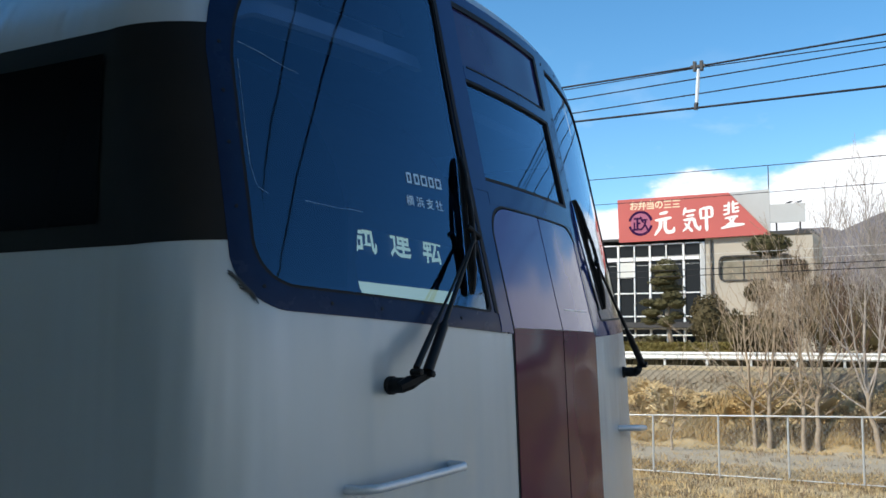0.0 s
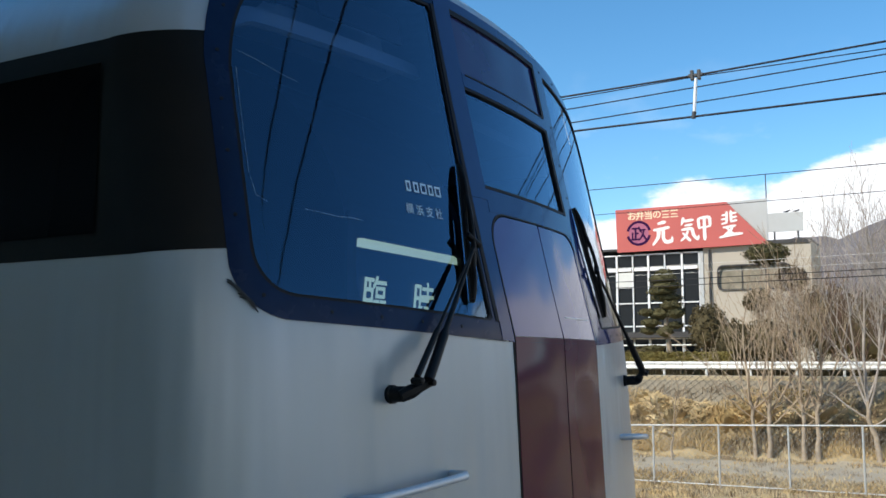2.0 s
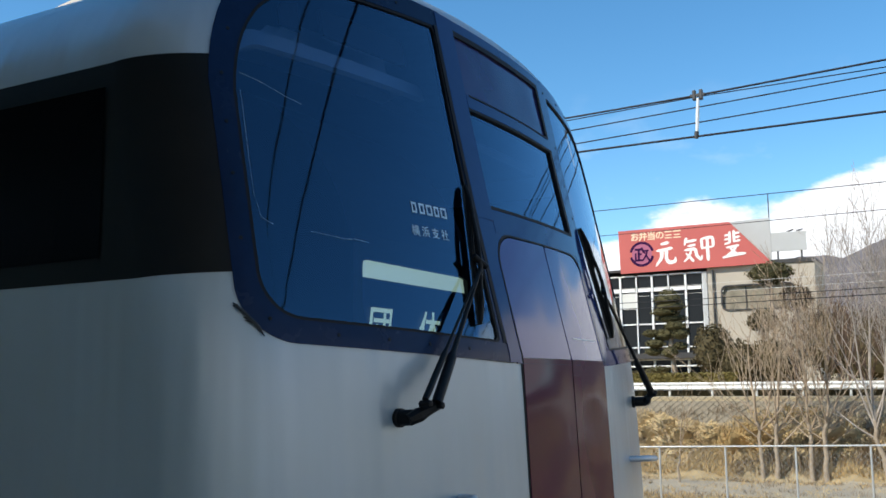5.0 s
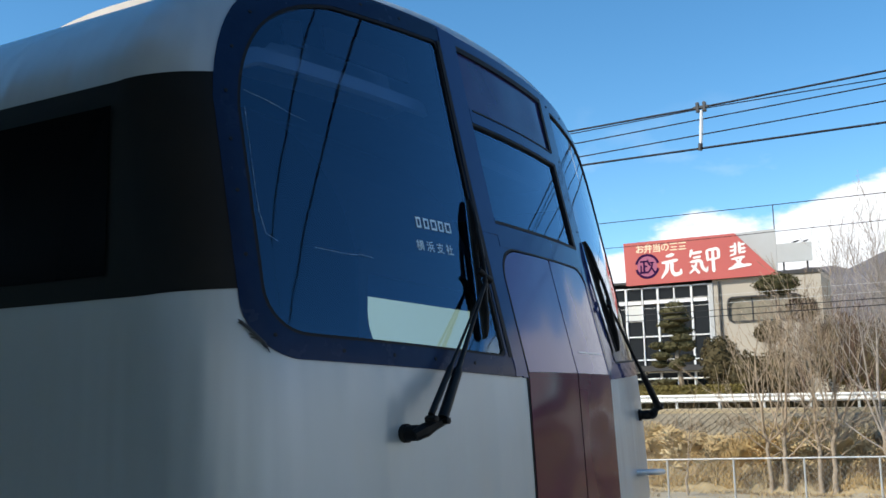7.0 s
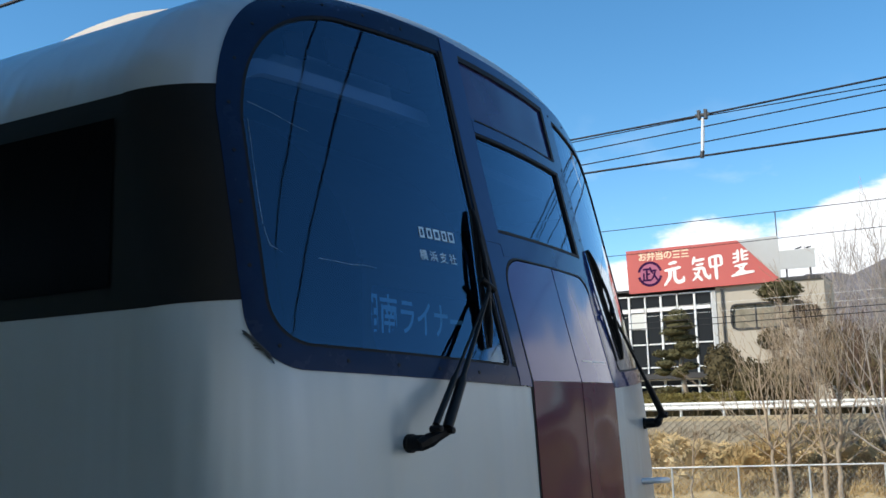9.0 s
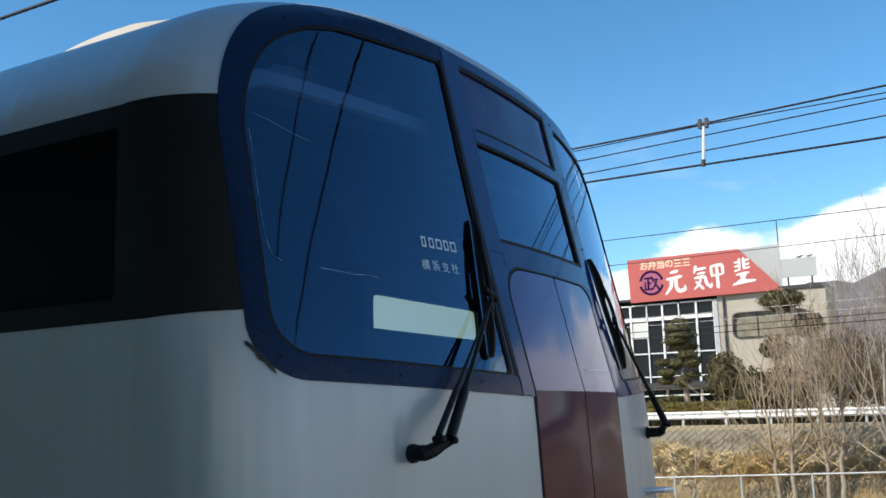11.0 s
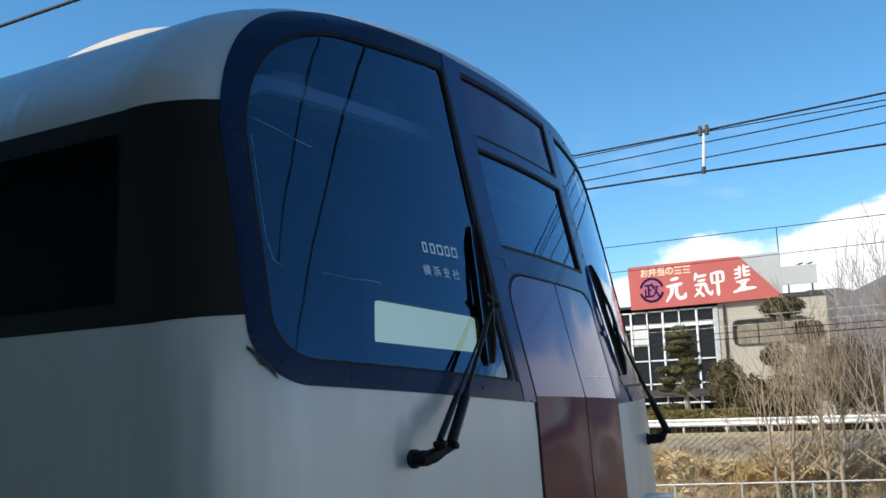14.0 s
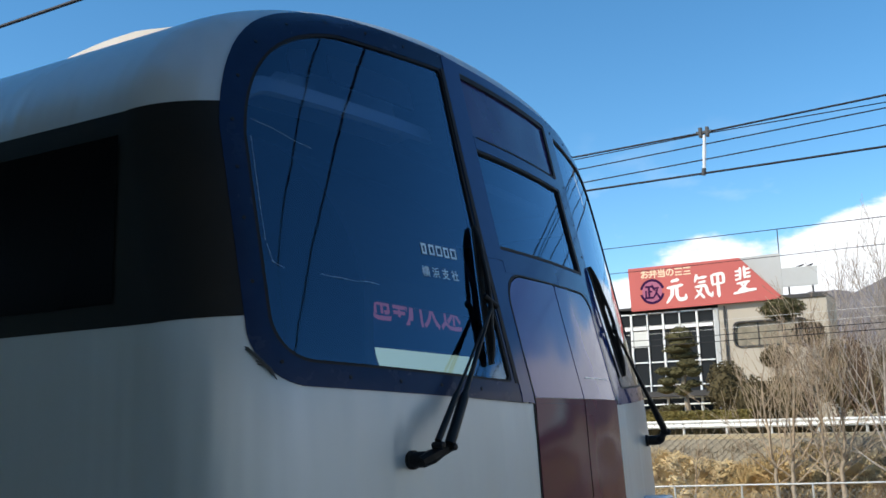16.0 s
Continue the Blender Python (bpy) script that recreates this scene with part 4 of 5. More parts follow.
# ---- wire fence ----
def build_fence():
    fence = thing("wire_fence", (25, 0, -0.92), "galvanised chain-link fence on steel posts", "fence")
    ys = [-13.75 + 1.89 * k for k in range(15)]
    def top(y):
        return 1.71 + 0.0283 * (6.98 - y) - 0.0
    for y in ys:
        ob = tube("fence_post", [(0, y, -0.2), (0, y, top(y) + 0.02)], 0.030, GALV, fence, 8)
    tube("top_rail", [(0, y, top(y)) for y in ys], 0.026, GALV, fence, 8)
    tube("bottom_rail", [(0, y, 0.10) for y in ys], 0.020, GALV, fence, 6)
    # chain-link diamonds
    v, f = [], []
    y0, y1, s = ys[0], ys[-1], 0.16
    n = int((y1 - y0) / s)
    for d in (-1, 1):
        for k in range(-12, n + 12):
            a = y0 + k * s
            b = a + d * 1.65
            ya, yb = max(y0, min(y1, a)), max(y0, min(y1, b))
            if abs(yb - ya) < 0.05:
                continue
            za, zb = 0.10 + 1.6 * (ya - a) / (b - a), 0.10 + 1.6 * (yb - a) / (b - a)
            i = len(v)
            t = 0.0035
            v += [(0.005 * d, ya, za - t), (0.005 * d, yb, zb - t), (0.005 * d, yb, zb + t), (0.005 * d, ya, za + t),
                  (0.005 * d + 0.006, ya, za), (0.005 * d + 0.006, yb, zb)]
            f += [(i, i + 1, i + 2, i + 3), (i, i + 1, i + 5, i + 4), (i + 3, i + 2, i + 5, i + 4)]
    net = mesh_object("chain_link", v, f, NETTING, fence, label="fine grey chain-link netting")
    net["kind"] = "stuff"


build_fence()


# ---- guard rail along the road ----
def build_guard_rail():
    g = thing("guard_rail", (38, 0, 2.0), "white painted steel guard rail beside the road", "guard rail")
    prof = [(0.0, 0.30), (-0.05, 0.36), (0.0, 0.44), (0.0, 0.48), (-0.05, 0.55), (0.0, 0.62), (0.012, 0.62), (-0.035, 0.55), (0.012, 0.48), (0.012, 0.44), (-0.035, 0.36), (0.012, 0.30)]
    ys = [-24.0, 24.0]
    v, f = [], []
    n = len(prof)
    for y in ys:
        v += [(x, y, z) for x, z in prof]
    for k in range(n):
        f.append((k, (k + 1) % n, n + (k + 1) % n, n + k))
    mesh_object("guard_beam", v, f, WHITE_STEEL, g)
    for k in range(27):
        y = 10.38 + 1.80 * 7 - 1.80 * k
        post = tube("guard_post", [(0.09, y, -0.1), (0.09, y, 0.60)], 0.055, WHITE_STEEL, g, 10)
        part("guard_bracket", boxes((0.0, 0.09, y - 0.05, y + 0.05, 0.38, 0.54)), WHITE_STEEL, post)


build_guard_rail()


# ---- trees and shrubs ----
def branch(v, f, start, direc, length, r0, depth, rng, spread, up, sides, tips):
    pts, radii = [Vector(start)], [r0]
    d = Vector(direc).normalized()
    n = 5 if depth > 1 else 3
    for k in range(n):
        d = (d + Vector((rng.uniform(-1, 1), rng.uniform(-1, 1), rng.uniform(-0.4, 0.6))) * 0.13 + Vector((0, 0, up * 0.17))).normalized()
        pts.append(pts[-1] + d * length / n)
        radii.append(max(tips, r0 * (1 - 0.62 * (k + 1) / n)))
    a, b = tube_data(pts, radii, sides, cap=False)
    o = len(v)
    v += a
    f += [tuple(o + i for i in q) for q in b]
    if depth == 0:
        return
    kids = {4: 4, 3: 4, 2: 3, 1: 2}[depth]
    for k in range(kids):
        u = 0.30 + 0.70 * (k + rng.random() * 0.8) / kids
        i = min(n - 1, int(u * n))
        p = pts[i].lerp(pts[i + 1], u * n - i if u * n - i < 1 else 1)
        ang = rng.uniform(0, 6.283)
        dd = (pts[i + 1] - pts[i]).normalized()
        side = dd.cross(Vector((math.cos(ang), math.sin(ang), 0.3))).normalized()
        nd = (dd + side * spread * rng.uniform(0.6, 1.3)).normalized()
        branch(v, f, p, nd, length * rng.uniform(0.48, 0.72), max(tips * 1.15, radii[i] * 0.58), depth - 1, rng, spread, up, max(3, sides - 1), tips)


def bare_tree(x, y, height, stems, seed, label, mat=None, lean=0.0, spread=0.74, r0=0.13, depth=3, fork=2.1, thin=0.005, low=0):
    """Trunk, a crown of rising limbs, and a few long low limbs that spread sideways."""
    rng = random.Random(seed)
    z = bank_height(x, y)
    t = thing("bare_tree", (x, y, z), label, "tree", "bare trees on the bank")
    pts = [(0, 0, -0.25)]
    for k in range(1, 8):
        pts.append((0.012 * rng.uniform(-1, 1) * k, lean * k * 0.2 + 0.015 * rng.uniform(-1, 1) * k, fork * k / 7))
    tube("trunk", pts, [r0 * (1.30 if k == 0 else 1.08 - 0.05 * k) for k in range(8)], BARK, t, 9)
    v, f = [], []
    for k in range(low):
        a = (1.57 if k % 2 else -1.57) + rng.uniform(-0.7, 0.7)
        branch(v, f, pts[4 + k % 4], (math.cos(a), math.sin(a), rng.uniform(0.45, 0.80)), height * rng.uniform(0.34, 0.50), r0 * 0.30, depth - 1, rng, spread * 0.8, 0.35, 6, thin)
    for k in range(stems):
        a = 6.283 * k / stems + rng.uniform(-0.4, 0.4)
        tilt = rng.uniform(0.30, 0.80) if k else 0.08
        branch(v, f, pts[-1] if k % 2 == 0 else pts[-2], (math.cos(a) * tilt, math.sin(a) * tilt + lean * 0.3, 1.0), (height - fork) * rng.uniform(0.66, 0.86), r0 * (0.66 if k == 0 else 0.40), depth, rng, spread, 1.0, 6, thin)
    mesh_object("crown", v, f, mat or TWIG, t, label="leafless crown of fine upright twigs")
    return t


def build_trees():
    spots = [
        ((33.9, 5.87), 5.9, 4, 11, "slender leafless tree with pale bark", 0.08, 3),
        ((33.9, 5.38), 6.5, 4, 12, "leafless tree with pale bark and upright twigs", 0.092, 4),
        ((33.9, 4.16), 6.6, 4, 13, "leafless tree with pale bark and upright twigs", 0.088, 3),
        ((33.9, 3.71), 6.3, 4, 14, "leafless tree leaning over the bank", 0.098, 4),
        ((33.9, 1.68), 7.6, 5, 15, "taller leafless tree with a pale forked trunk", 0.10, 2),
    ]
    for (x, y), h, stems, seed, label, r, low in spots:
        bare_tree(x, y, h, stems, seed, label, lean=0.28 if seed == 15 else (0.05 if seed % 2 else -0.05), r0=r, mat=TWIG_GREY if seed == 15 else TWIG, thin=0.006 if seed == 15 else 0.0075, low=low, depth=4 if seed == 15 else 3)
    for x, y, h, seed in ((33.2, 0.55, 7.7, 18), (33.0, -1.2, 7.2, 19)):
        bare_tree(x, y, h, 4, seed, "tall leafless tree with pale bark", r0=0.11, mat=TWIG_GREY, thin=0.006, low=1, depth=4)
    bare_tree(*(31.8, 8.39), 3.2, 3, 16, "thin bare sapling at the foot of the bank", r0=0.05, depth=2, fork=0.9, low=2)
    # russet coppice behind the guard rail
    for k, (x, y, h) in enumerate(((41.0, 5.6, 3.7), (41.8, 4.6, 4.0), (41.2, 3.6, 4.0), (42.4, 2.9, 3.6), (41.6, 1.9, 3.2), (42, 0.2, 3.4))):
        bare_tree(x, y, h, 7, 40 + k, "russet leafless shrub beyond the guard rail", TWIG_RED, r0=0.06, depth=3, fork=0.3, spread=0.7)


build_trees()


def leaf_clump(v, f, c, rx, ry, rz, n, rng, size=0.09, flat=False):
    """Many small leaf cards spread over an uneven lump."""
    for _ in range(n):
        a, b = rng.uniform(0, 6.283), rng.uniform(-1, 1)
        s = math.sqrt(1 - b * b)
        k = 0.80 + 0.28 * noise.noise(Vector((c[0] + 3 * math.cos(a) * s, c[1] + 3 * math.sin(a) * s, c[2] + 3 * b))) + rng.uniform(-0.12, 0.10)
        if flat and b < -0.25:
            b = -0.25
        p = Vector((c[0] + rx * k * s * math.cos(a), c[1] + ry * k * s * math.sin(a), c[2] + rz * k * b))
        d1 = Vector((rng.uniform(-1, 1), rng.uniform(-1, 1), rng.uniform(-1, 1))).normalized() * size * rng.uniform(0.6, 1.3)
        d2 = d1.cross(Vector((rng.uniform(-1, 1), rng.uniform(-1, 1), rng.uniform(-1, 1)))).normalized() * size * 0.6
        i = len(v)
        v += [p - d1, p + d2, p + d1, p - d2]
        f.append((i, i + 1, i + 2, i + 3))


def cloud_pine():
    x0, y0, z0 = 52.0, 14.1, 2.04
    t = thing("garden_pine", (x0, y0, z0), "cloud-pruned garden pine in front of the windows", "tree")
    tube("trunk", [(0, 0, -0.2), (0.05, -0.1, 1.2), (-0.05, 0.05, 2.6), (0.03, 0.0, 3.6), (0, 0, 4.8), (0, 0, 5.5)], [0.17, 0.15, 0.13, 0.11, 0.08, 0.05], BARK, t, 9)
    pads = [(0.09, 5.65, 0.48, 0.24), (0.09, 5.28, 0.8, 0.29), (-0.08, 4.88, 0.8, 0.27), (0.27, 4.58, 0.75, 0.25), (0.0, 4.24, 0.85, 0.25),
            (-0.31, 3.76, 0.63, 0.27), (1.09, 3.36, 0.41, 0.24), (0.45, 3.28, 0.65, 0.35), (0.89, 2.78, 0.53, 0.27), (-0.57, 3.36, 0.51, 0.4),
            (1.09, 2.32, 0.46, 0.24), (0.03, 2.26, 0.44, 0.32), (-0.48, 2.62, 0.41, 0.21), (0.72, 1.3, 0.58, 0.19)]
    rng = random.Random(5)
    for dy, z, r, h in pads:
        r, h = r * 1.12, h * 1.10
        dx = rng.uniform(-0.35, 0.25)
        limb = tube("limb", [(0, 0, z - 0.35), (dx * 0.6, dy * 0.6, z - 0.2), (dx, dy, z - 0.05)], [0.05, 0.04, 0.03], BARK, t, 6)
        v, f = [], []
        bm = lump((dx, dy, z), r * 0.9, r, h, z)
        bm.verts.ensure_lookup_table()
        bm.verts.index_update()
        v = [tuple(q.co) for q in bm.verts]
        f = [tuple(q.index for q in fc.verts) for fc in bm.faces]
        bm.free()
        leaf_clump(v, f, (dx, dy, z), r * 0.98, r * 1.08, h * 1.1, 420, rng, 0.075, True)
        mesh_object("needle_pad", v, f, PINE, limb, label="flat olive-green needle pad")


def clipped_bush(x, y, z, rx, ry, rz, mat, seed, label, group="", n=1500, size=0.08):
    rng = random.Random(seed)
    t = thing("clipped_shrub", (x, y, bank_height(x, y)), label, "shrub", group)
    zz = z - bank_height(x, y)
    bm = lump((0, 0, zz), rx * 0.95, ry * 0.95, rz * 0.95, seed)
    bm.verts.index_update()
    v = [tuple(q.co) for q in bm.verts]
    f = [tuple(q.index for q in fc.verts) for fc in bm.faces]
    bm.free()
    leaf_clump(v, f, (0, 0, zz), rx * 1.1, ry * 1.1, rz * 1.1, n, rng, size)
    mesh_object("foliage", v, f, mat, t)
    tube("stem", [(0, 0, -0.1), (0, 0, max(0.2, zz - rz * 0.5))], 0.09, BARK, t, 8)
    return t


def build_garden():
    cloud_pine()
    clipped_bush(50, 11.25, 4.3, 1.0, 1.12, 1.45, SHRUB, 21, "round clipped olive shrub beside the building", n=2600)
    clipped_bush(54, 8.75, 8.75, 1.1, 1.28, 0.62, PINE, 22, "tall clipped tree with a flat umbrella crown", n=1800)
    clipped_bush(55, 7.6, 7.3, 0.9, 0.95, 0.75, SHRUB, 28, "loose tier of clipped foliage below the umbrella crown", n=1400)
    clipped_bush(53, 9.2, 6.0, 0.8, 0.80, 0.62, SHRUB, 23, "clipped shrub with a rounded crown", n=1600)
    clipped_bush(50.5, 8.4, 3.5, 1.4, 1.7, 1.4, SHRUB, 27, "loose olive shrub beyond the road", n=2600)
    clipped_bush(50, 5.0, 4.6, 1.6, 1.9, 1.9, SHRUB, 24, "loose olive shrub beyond the road", n=3000)
    clipped_bush(49.5, 9.8, 3.6, 1.0, 1.1, 1.25, SHRUB, 29, "loose brown shrub beyond the road", n=2000)
    clipped_bush(49, 3.2, 4.2, 1.5, 1.6, 2.0, SHRUB, 30, "tall loose shrub beyond the road", n=2600)
    clipped_bush(51, 1.8, 3.6, 1.6, 2.2, 1.5, SHRUB, 25, "loose olive shrub beyond the road", n=3000)
    clipped_bush(54, 16.3, 2.9, 0.9, 1.2, 0.55, SHRUB, 26, "low clipped shrub before the windows", n=1200)
    # clipped hedge along the far side of the road
    h = thing("hedge", (46, 0, 2.04), "low yellow-green clipped hedge along the road", "hedge")
    rng = random.Random(9)
    v, f = [], []
    for k in range(9000):
        p = Vector((rng.uniform(-0.3, 0.3), rng.uniform(9.2, 18.5), rng.uniform(0.05, 1.05)))
        if rng.random() < 0.5:
            p.x = -0.3
        d1 = Vector((rng.uniform(-1, 1), rng.uniform(-1, 1), rng.uniform(-1, 1))).normalized() * 0.08
        d2 = d1.cross(Vector((rng.uniform(-1, 1), rng.uniform(-1, 1), rng.uniform(-1, 1)))).normalized() * 0.05
        i = len(v)
        v += [p - d1, p + d2, p + d1, p - d2]
        f.append((i, i + 1, i + 2, i + 3))
    mesh_object("foliage", v, f, HEDGE, h)
    part("hedge_core", boxes((-0.24, 0.28, 9.25, 18.45, 0.0, 0.98)), HEDGE, h)


build_garden()


# ---- the building with the red sign ----
BX = 58.0


def build_building():
    b = thing("shop_building", (BX, 0, 2.04), "two-storey beige shop building with a glazed front", "building")
    def zz(z):
        return z - 2.04
    # beige wing, with a through opening for its long window
    wy0, wy1, wz0, wz1 = 8.15, 12.45, 7.05, 8.52
    for name, y0, y1, z0, z1 in (("wall", 6.9, wy0, 2.04, 9.84), ("wall", wy1, 13.35, 2.04, 9.84), ("wall", wy0, wy1, 2.04, wz0), ("wall", wy0, wy1, wz1, 9.84)):
        part(name, boxes((0, 0.3, y0, y1, zz(z0), zz(z1))), BEIGE_WALL, b, "beige rendered wall")
    part("end_wall", boxes((0.3, 4, 6.9, 7.2, 0, zz(9.84))), BEIGE_WALL, b)
    part("end_wall", boxes((0.3, 4, 25.7, 26.0, 0, zz(9.84))), BEIGE_WALL, b)
    part("rear_wall", boxes((3.7, 4, 7.2, 25.7, 0, zz(9.84))), BEIGE_WALL, b)
    part("roof", boxes((0.0, 4, 6.9, 26.0, zz(9.843), zz(9.99))), ROOFING, b)
    part("roof_coping", boxes((-0.10, 0.0, 6.82, 13.4, zz(9.74), zz(10.0)), bevel=0.02), ROOFING, b, "dark metal coping")
    part("floor", boxes((0.3, 3.7, 7.2, 25.7, zz(5.6), zz(5.8))), CONCRETE, b)
    # long window with rounded surround
    o = round_poly([(wy0 - 0.07, wz0 - 0.07, 0.40), (wy1 + 0.07, wz0 - 0.07, 0.40), (wy1 + 0.07, wz1 + 0.07, 0.40), (wy0 - 0.07, wz1 + 0.07, 0.40)], 6)
    i = round_poly([(wy0 + 0.02, wz0 + 0.02, 0.34), (wy1 - 0.02, wz0 + 0.02, 0.34), (wy1 - 0.02, wz1 - 0.02, 0.34), (wy0 + 0.02, wz1 - 0.02, 0.34)], 6)
    n = len(o)
    v, f = [], []
    for k in range(n):
        v += [(0.0, o[k].x, zz(o[k].y)), (-0.09, o[k].x, zz(o[k].y)), (-0.09, i[k].x, zz(i[k].y)), (0.1, i[k].x, zz(i[k].y))]
    for k in range(n):
        k2 = (k + 1) % n
        for s in range(3):
            f.append((4 * k + s, 4 * k2 + s, 4 * k2 + s + 1, 4 * k + s + 1))
    w = mesh_object("window_surround", v, f, ROOFING, b, label="dark rounded window surround")
    # opaque pane; the tan mottling stands for reflected trees
    part("window_pane", boxes((0.12, 0.14, wy0 - 0.1, wy1 + 0.1, zz(wz0 - 0.1), zz(wz1 + 0.1))), TREE_REFLECTION, b, "wide window pane painted with a tan reflection of trees")
    for k in range(1, 3):
        y = wy0 + (wy1 - wy0) * k / 3
        part("mullion", boxes((0.06, 0.12, y - 0.03, y + 0.03, zz(wz0), zz(wz1))), DARK_STEEL, b)
    # dark downpipe strip between the two parts
    part("corner_strip", boxes((-0.06, 0.3, 13.352, 13.62, 0, zz(9.55))), GREY_PANEL, b)
    tube("downpipe", [(-0.12, 12.95, 0), (-0.12, 12.95, zz(9.6))], 0.07, DARK_STEEL, b, 8)
    # glazed part
    cols = [13.62, 14.72, 15.84, 16.92, 17.96, 19.05, 20.15, 21.2, 22.3, 23.4, 24.5, 25.7]
    rows = [3.0, 4.05, 4.85, 6.35, 8.42, 8.72, 9.52]
    rng = random.Random(12)
    for c in range(len(cols) - 1):
        for r in range(len(rows) - 1):
            if r == 4:
                continue
            y0, y1, z0, z1 = cols[c], cols[c + 1], rows[r], rows[r + 1]
            pane = part("window_pane", boxes((0.10, 0.115, y0 + 0.02, y1 - 0.02, zz(z0) + 0.02, zz(z1) - 0.02)), DARK_GLASS, b, "dark window pane")
            if (c, r) in ((4, 3), (6, 3)):
                drop = rng.uniform(0.35, 0.7)
                part("roller_blind", boxes((0.02, 0.03, y0 + 0.06, y1 - 0.06, zz(z1) - (z1 - z0) * drop, zz(z1) - 0.04)), BLIND, pane, "white blind over the pane")
    for k, y in enumerate(cols):
        wdt = 0.06 if k % 2 else 0.035
        part("mullion", boxes((-0.05, 0.12, y - wdt, y + wdt, zz(2.9), zz(9.52))), WINDOW_FRAME, b, "white window mullion")
    for k, z in enumerate(rows):
        for c in range(len(cols) - 1):
            if z in (8.42,):
                part("spandrel", boxes((-0.035, 0.1, cols[c] + 0.1, cols[c + 1] - 0.1, zz(8.46), zz(8.68))), WINDOW_FRAME, b, "white spandrel panel")
            elif z not in (8.72,):
                part("glazing_bar", boxes((-0.03, 0.1, cols[c] + 0.1, cols[c + 1] - 0.1, zz(z) - 0.04, zz(z) + 0.04)), WINDOW_FRAME, b)
    part("eave", boxes((-0.9, 0.0, 13.7, 26.0, zz(4.10), zz(4.45))), ROOFING, b, "dark eave over the ground floor")
    part("plinth", boxes((-0.02, 0.3, 13.62, 26.0, 0, zz(2.95))), BEIGE_WALL, b)
    # white terrace railing
    rail = thing("terrace_railing", (55.6, 0, 2.04), "white terrace railing before the building", "railing")
    tube("top_rail", [(0, 12.5, 1.55), (0, 25, 1.55)], 0.05, WHITE_STEEL, rail, 6)
    tube("mid_rail", [(0, 12.5, 0.95), (0, 25, 0.95)], 0.04, WHITE_STEEL, rail, 6)
    for k in range(9):
        tube("post", [(0, 12.6 + 1.55 * k, -0.1), (0, 12.6 + 1.55 * k, 1.55)], 0.05, WHITE_STEEL, rail, 6)


build_building()


def slab(name, outline, x0, x1, mat, parent, label=""):
    """A flat board from a (y, z) outline."""
    n = len(outline)
    v = [(x0, y, z) for y, z in outline] + [(x1, y, z) for y, z in outline]
    f = [tuple(range(n)), tuple(range(2 * n - 1, n - 1, -1))]
    for k in range(n):
        f.append((k, n + k, n + (k + 1) % n, (k + 1) % n))
    return mesh_object(name, v, f, mat, parent, False, label)


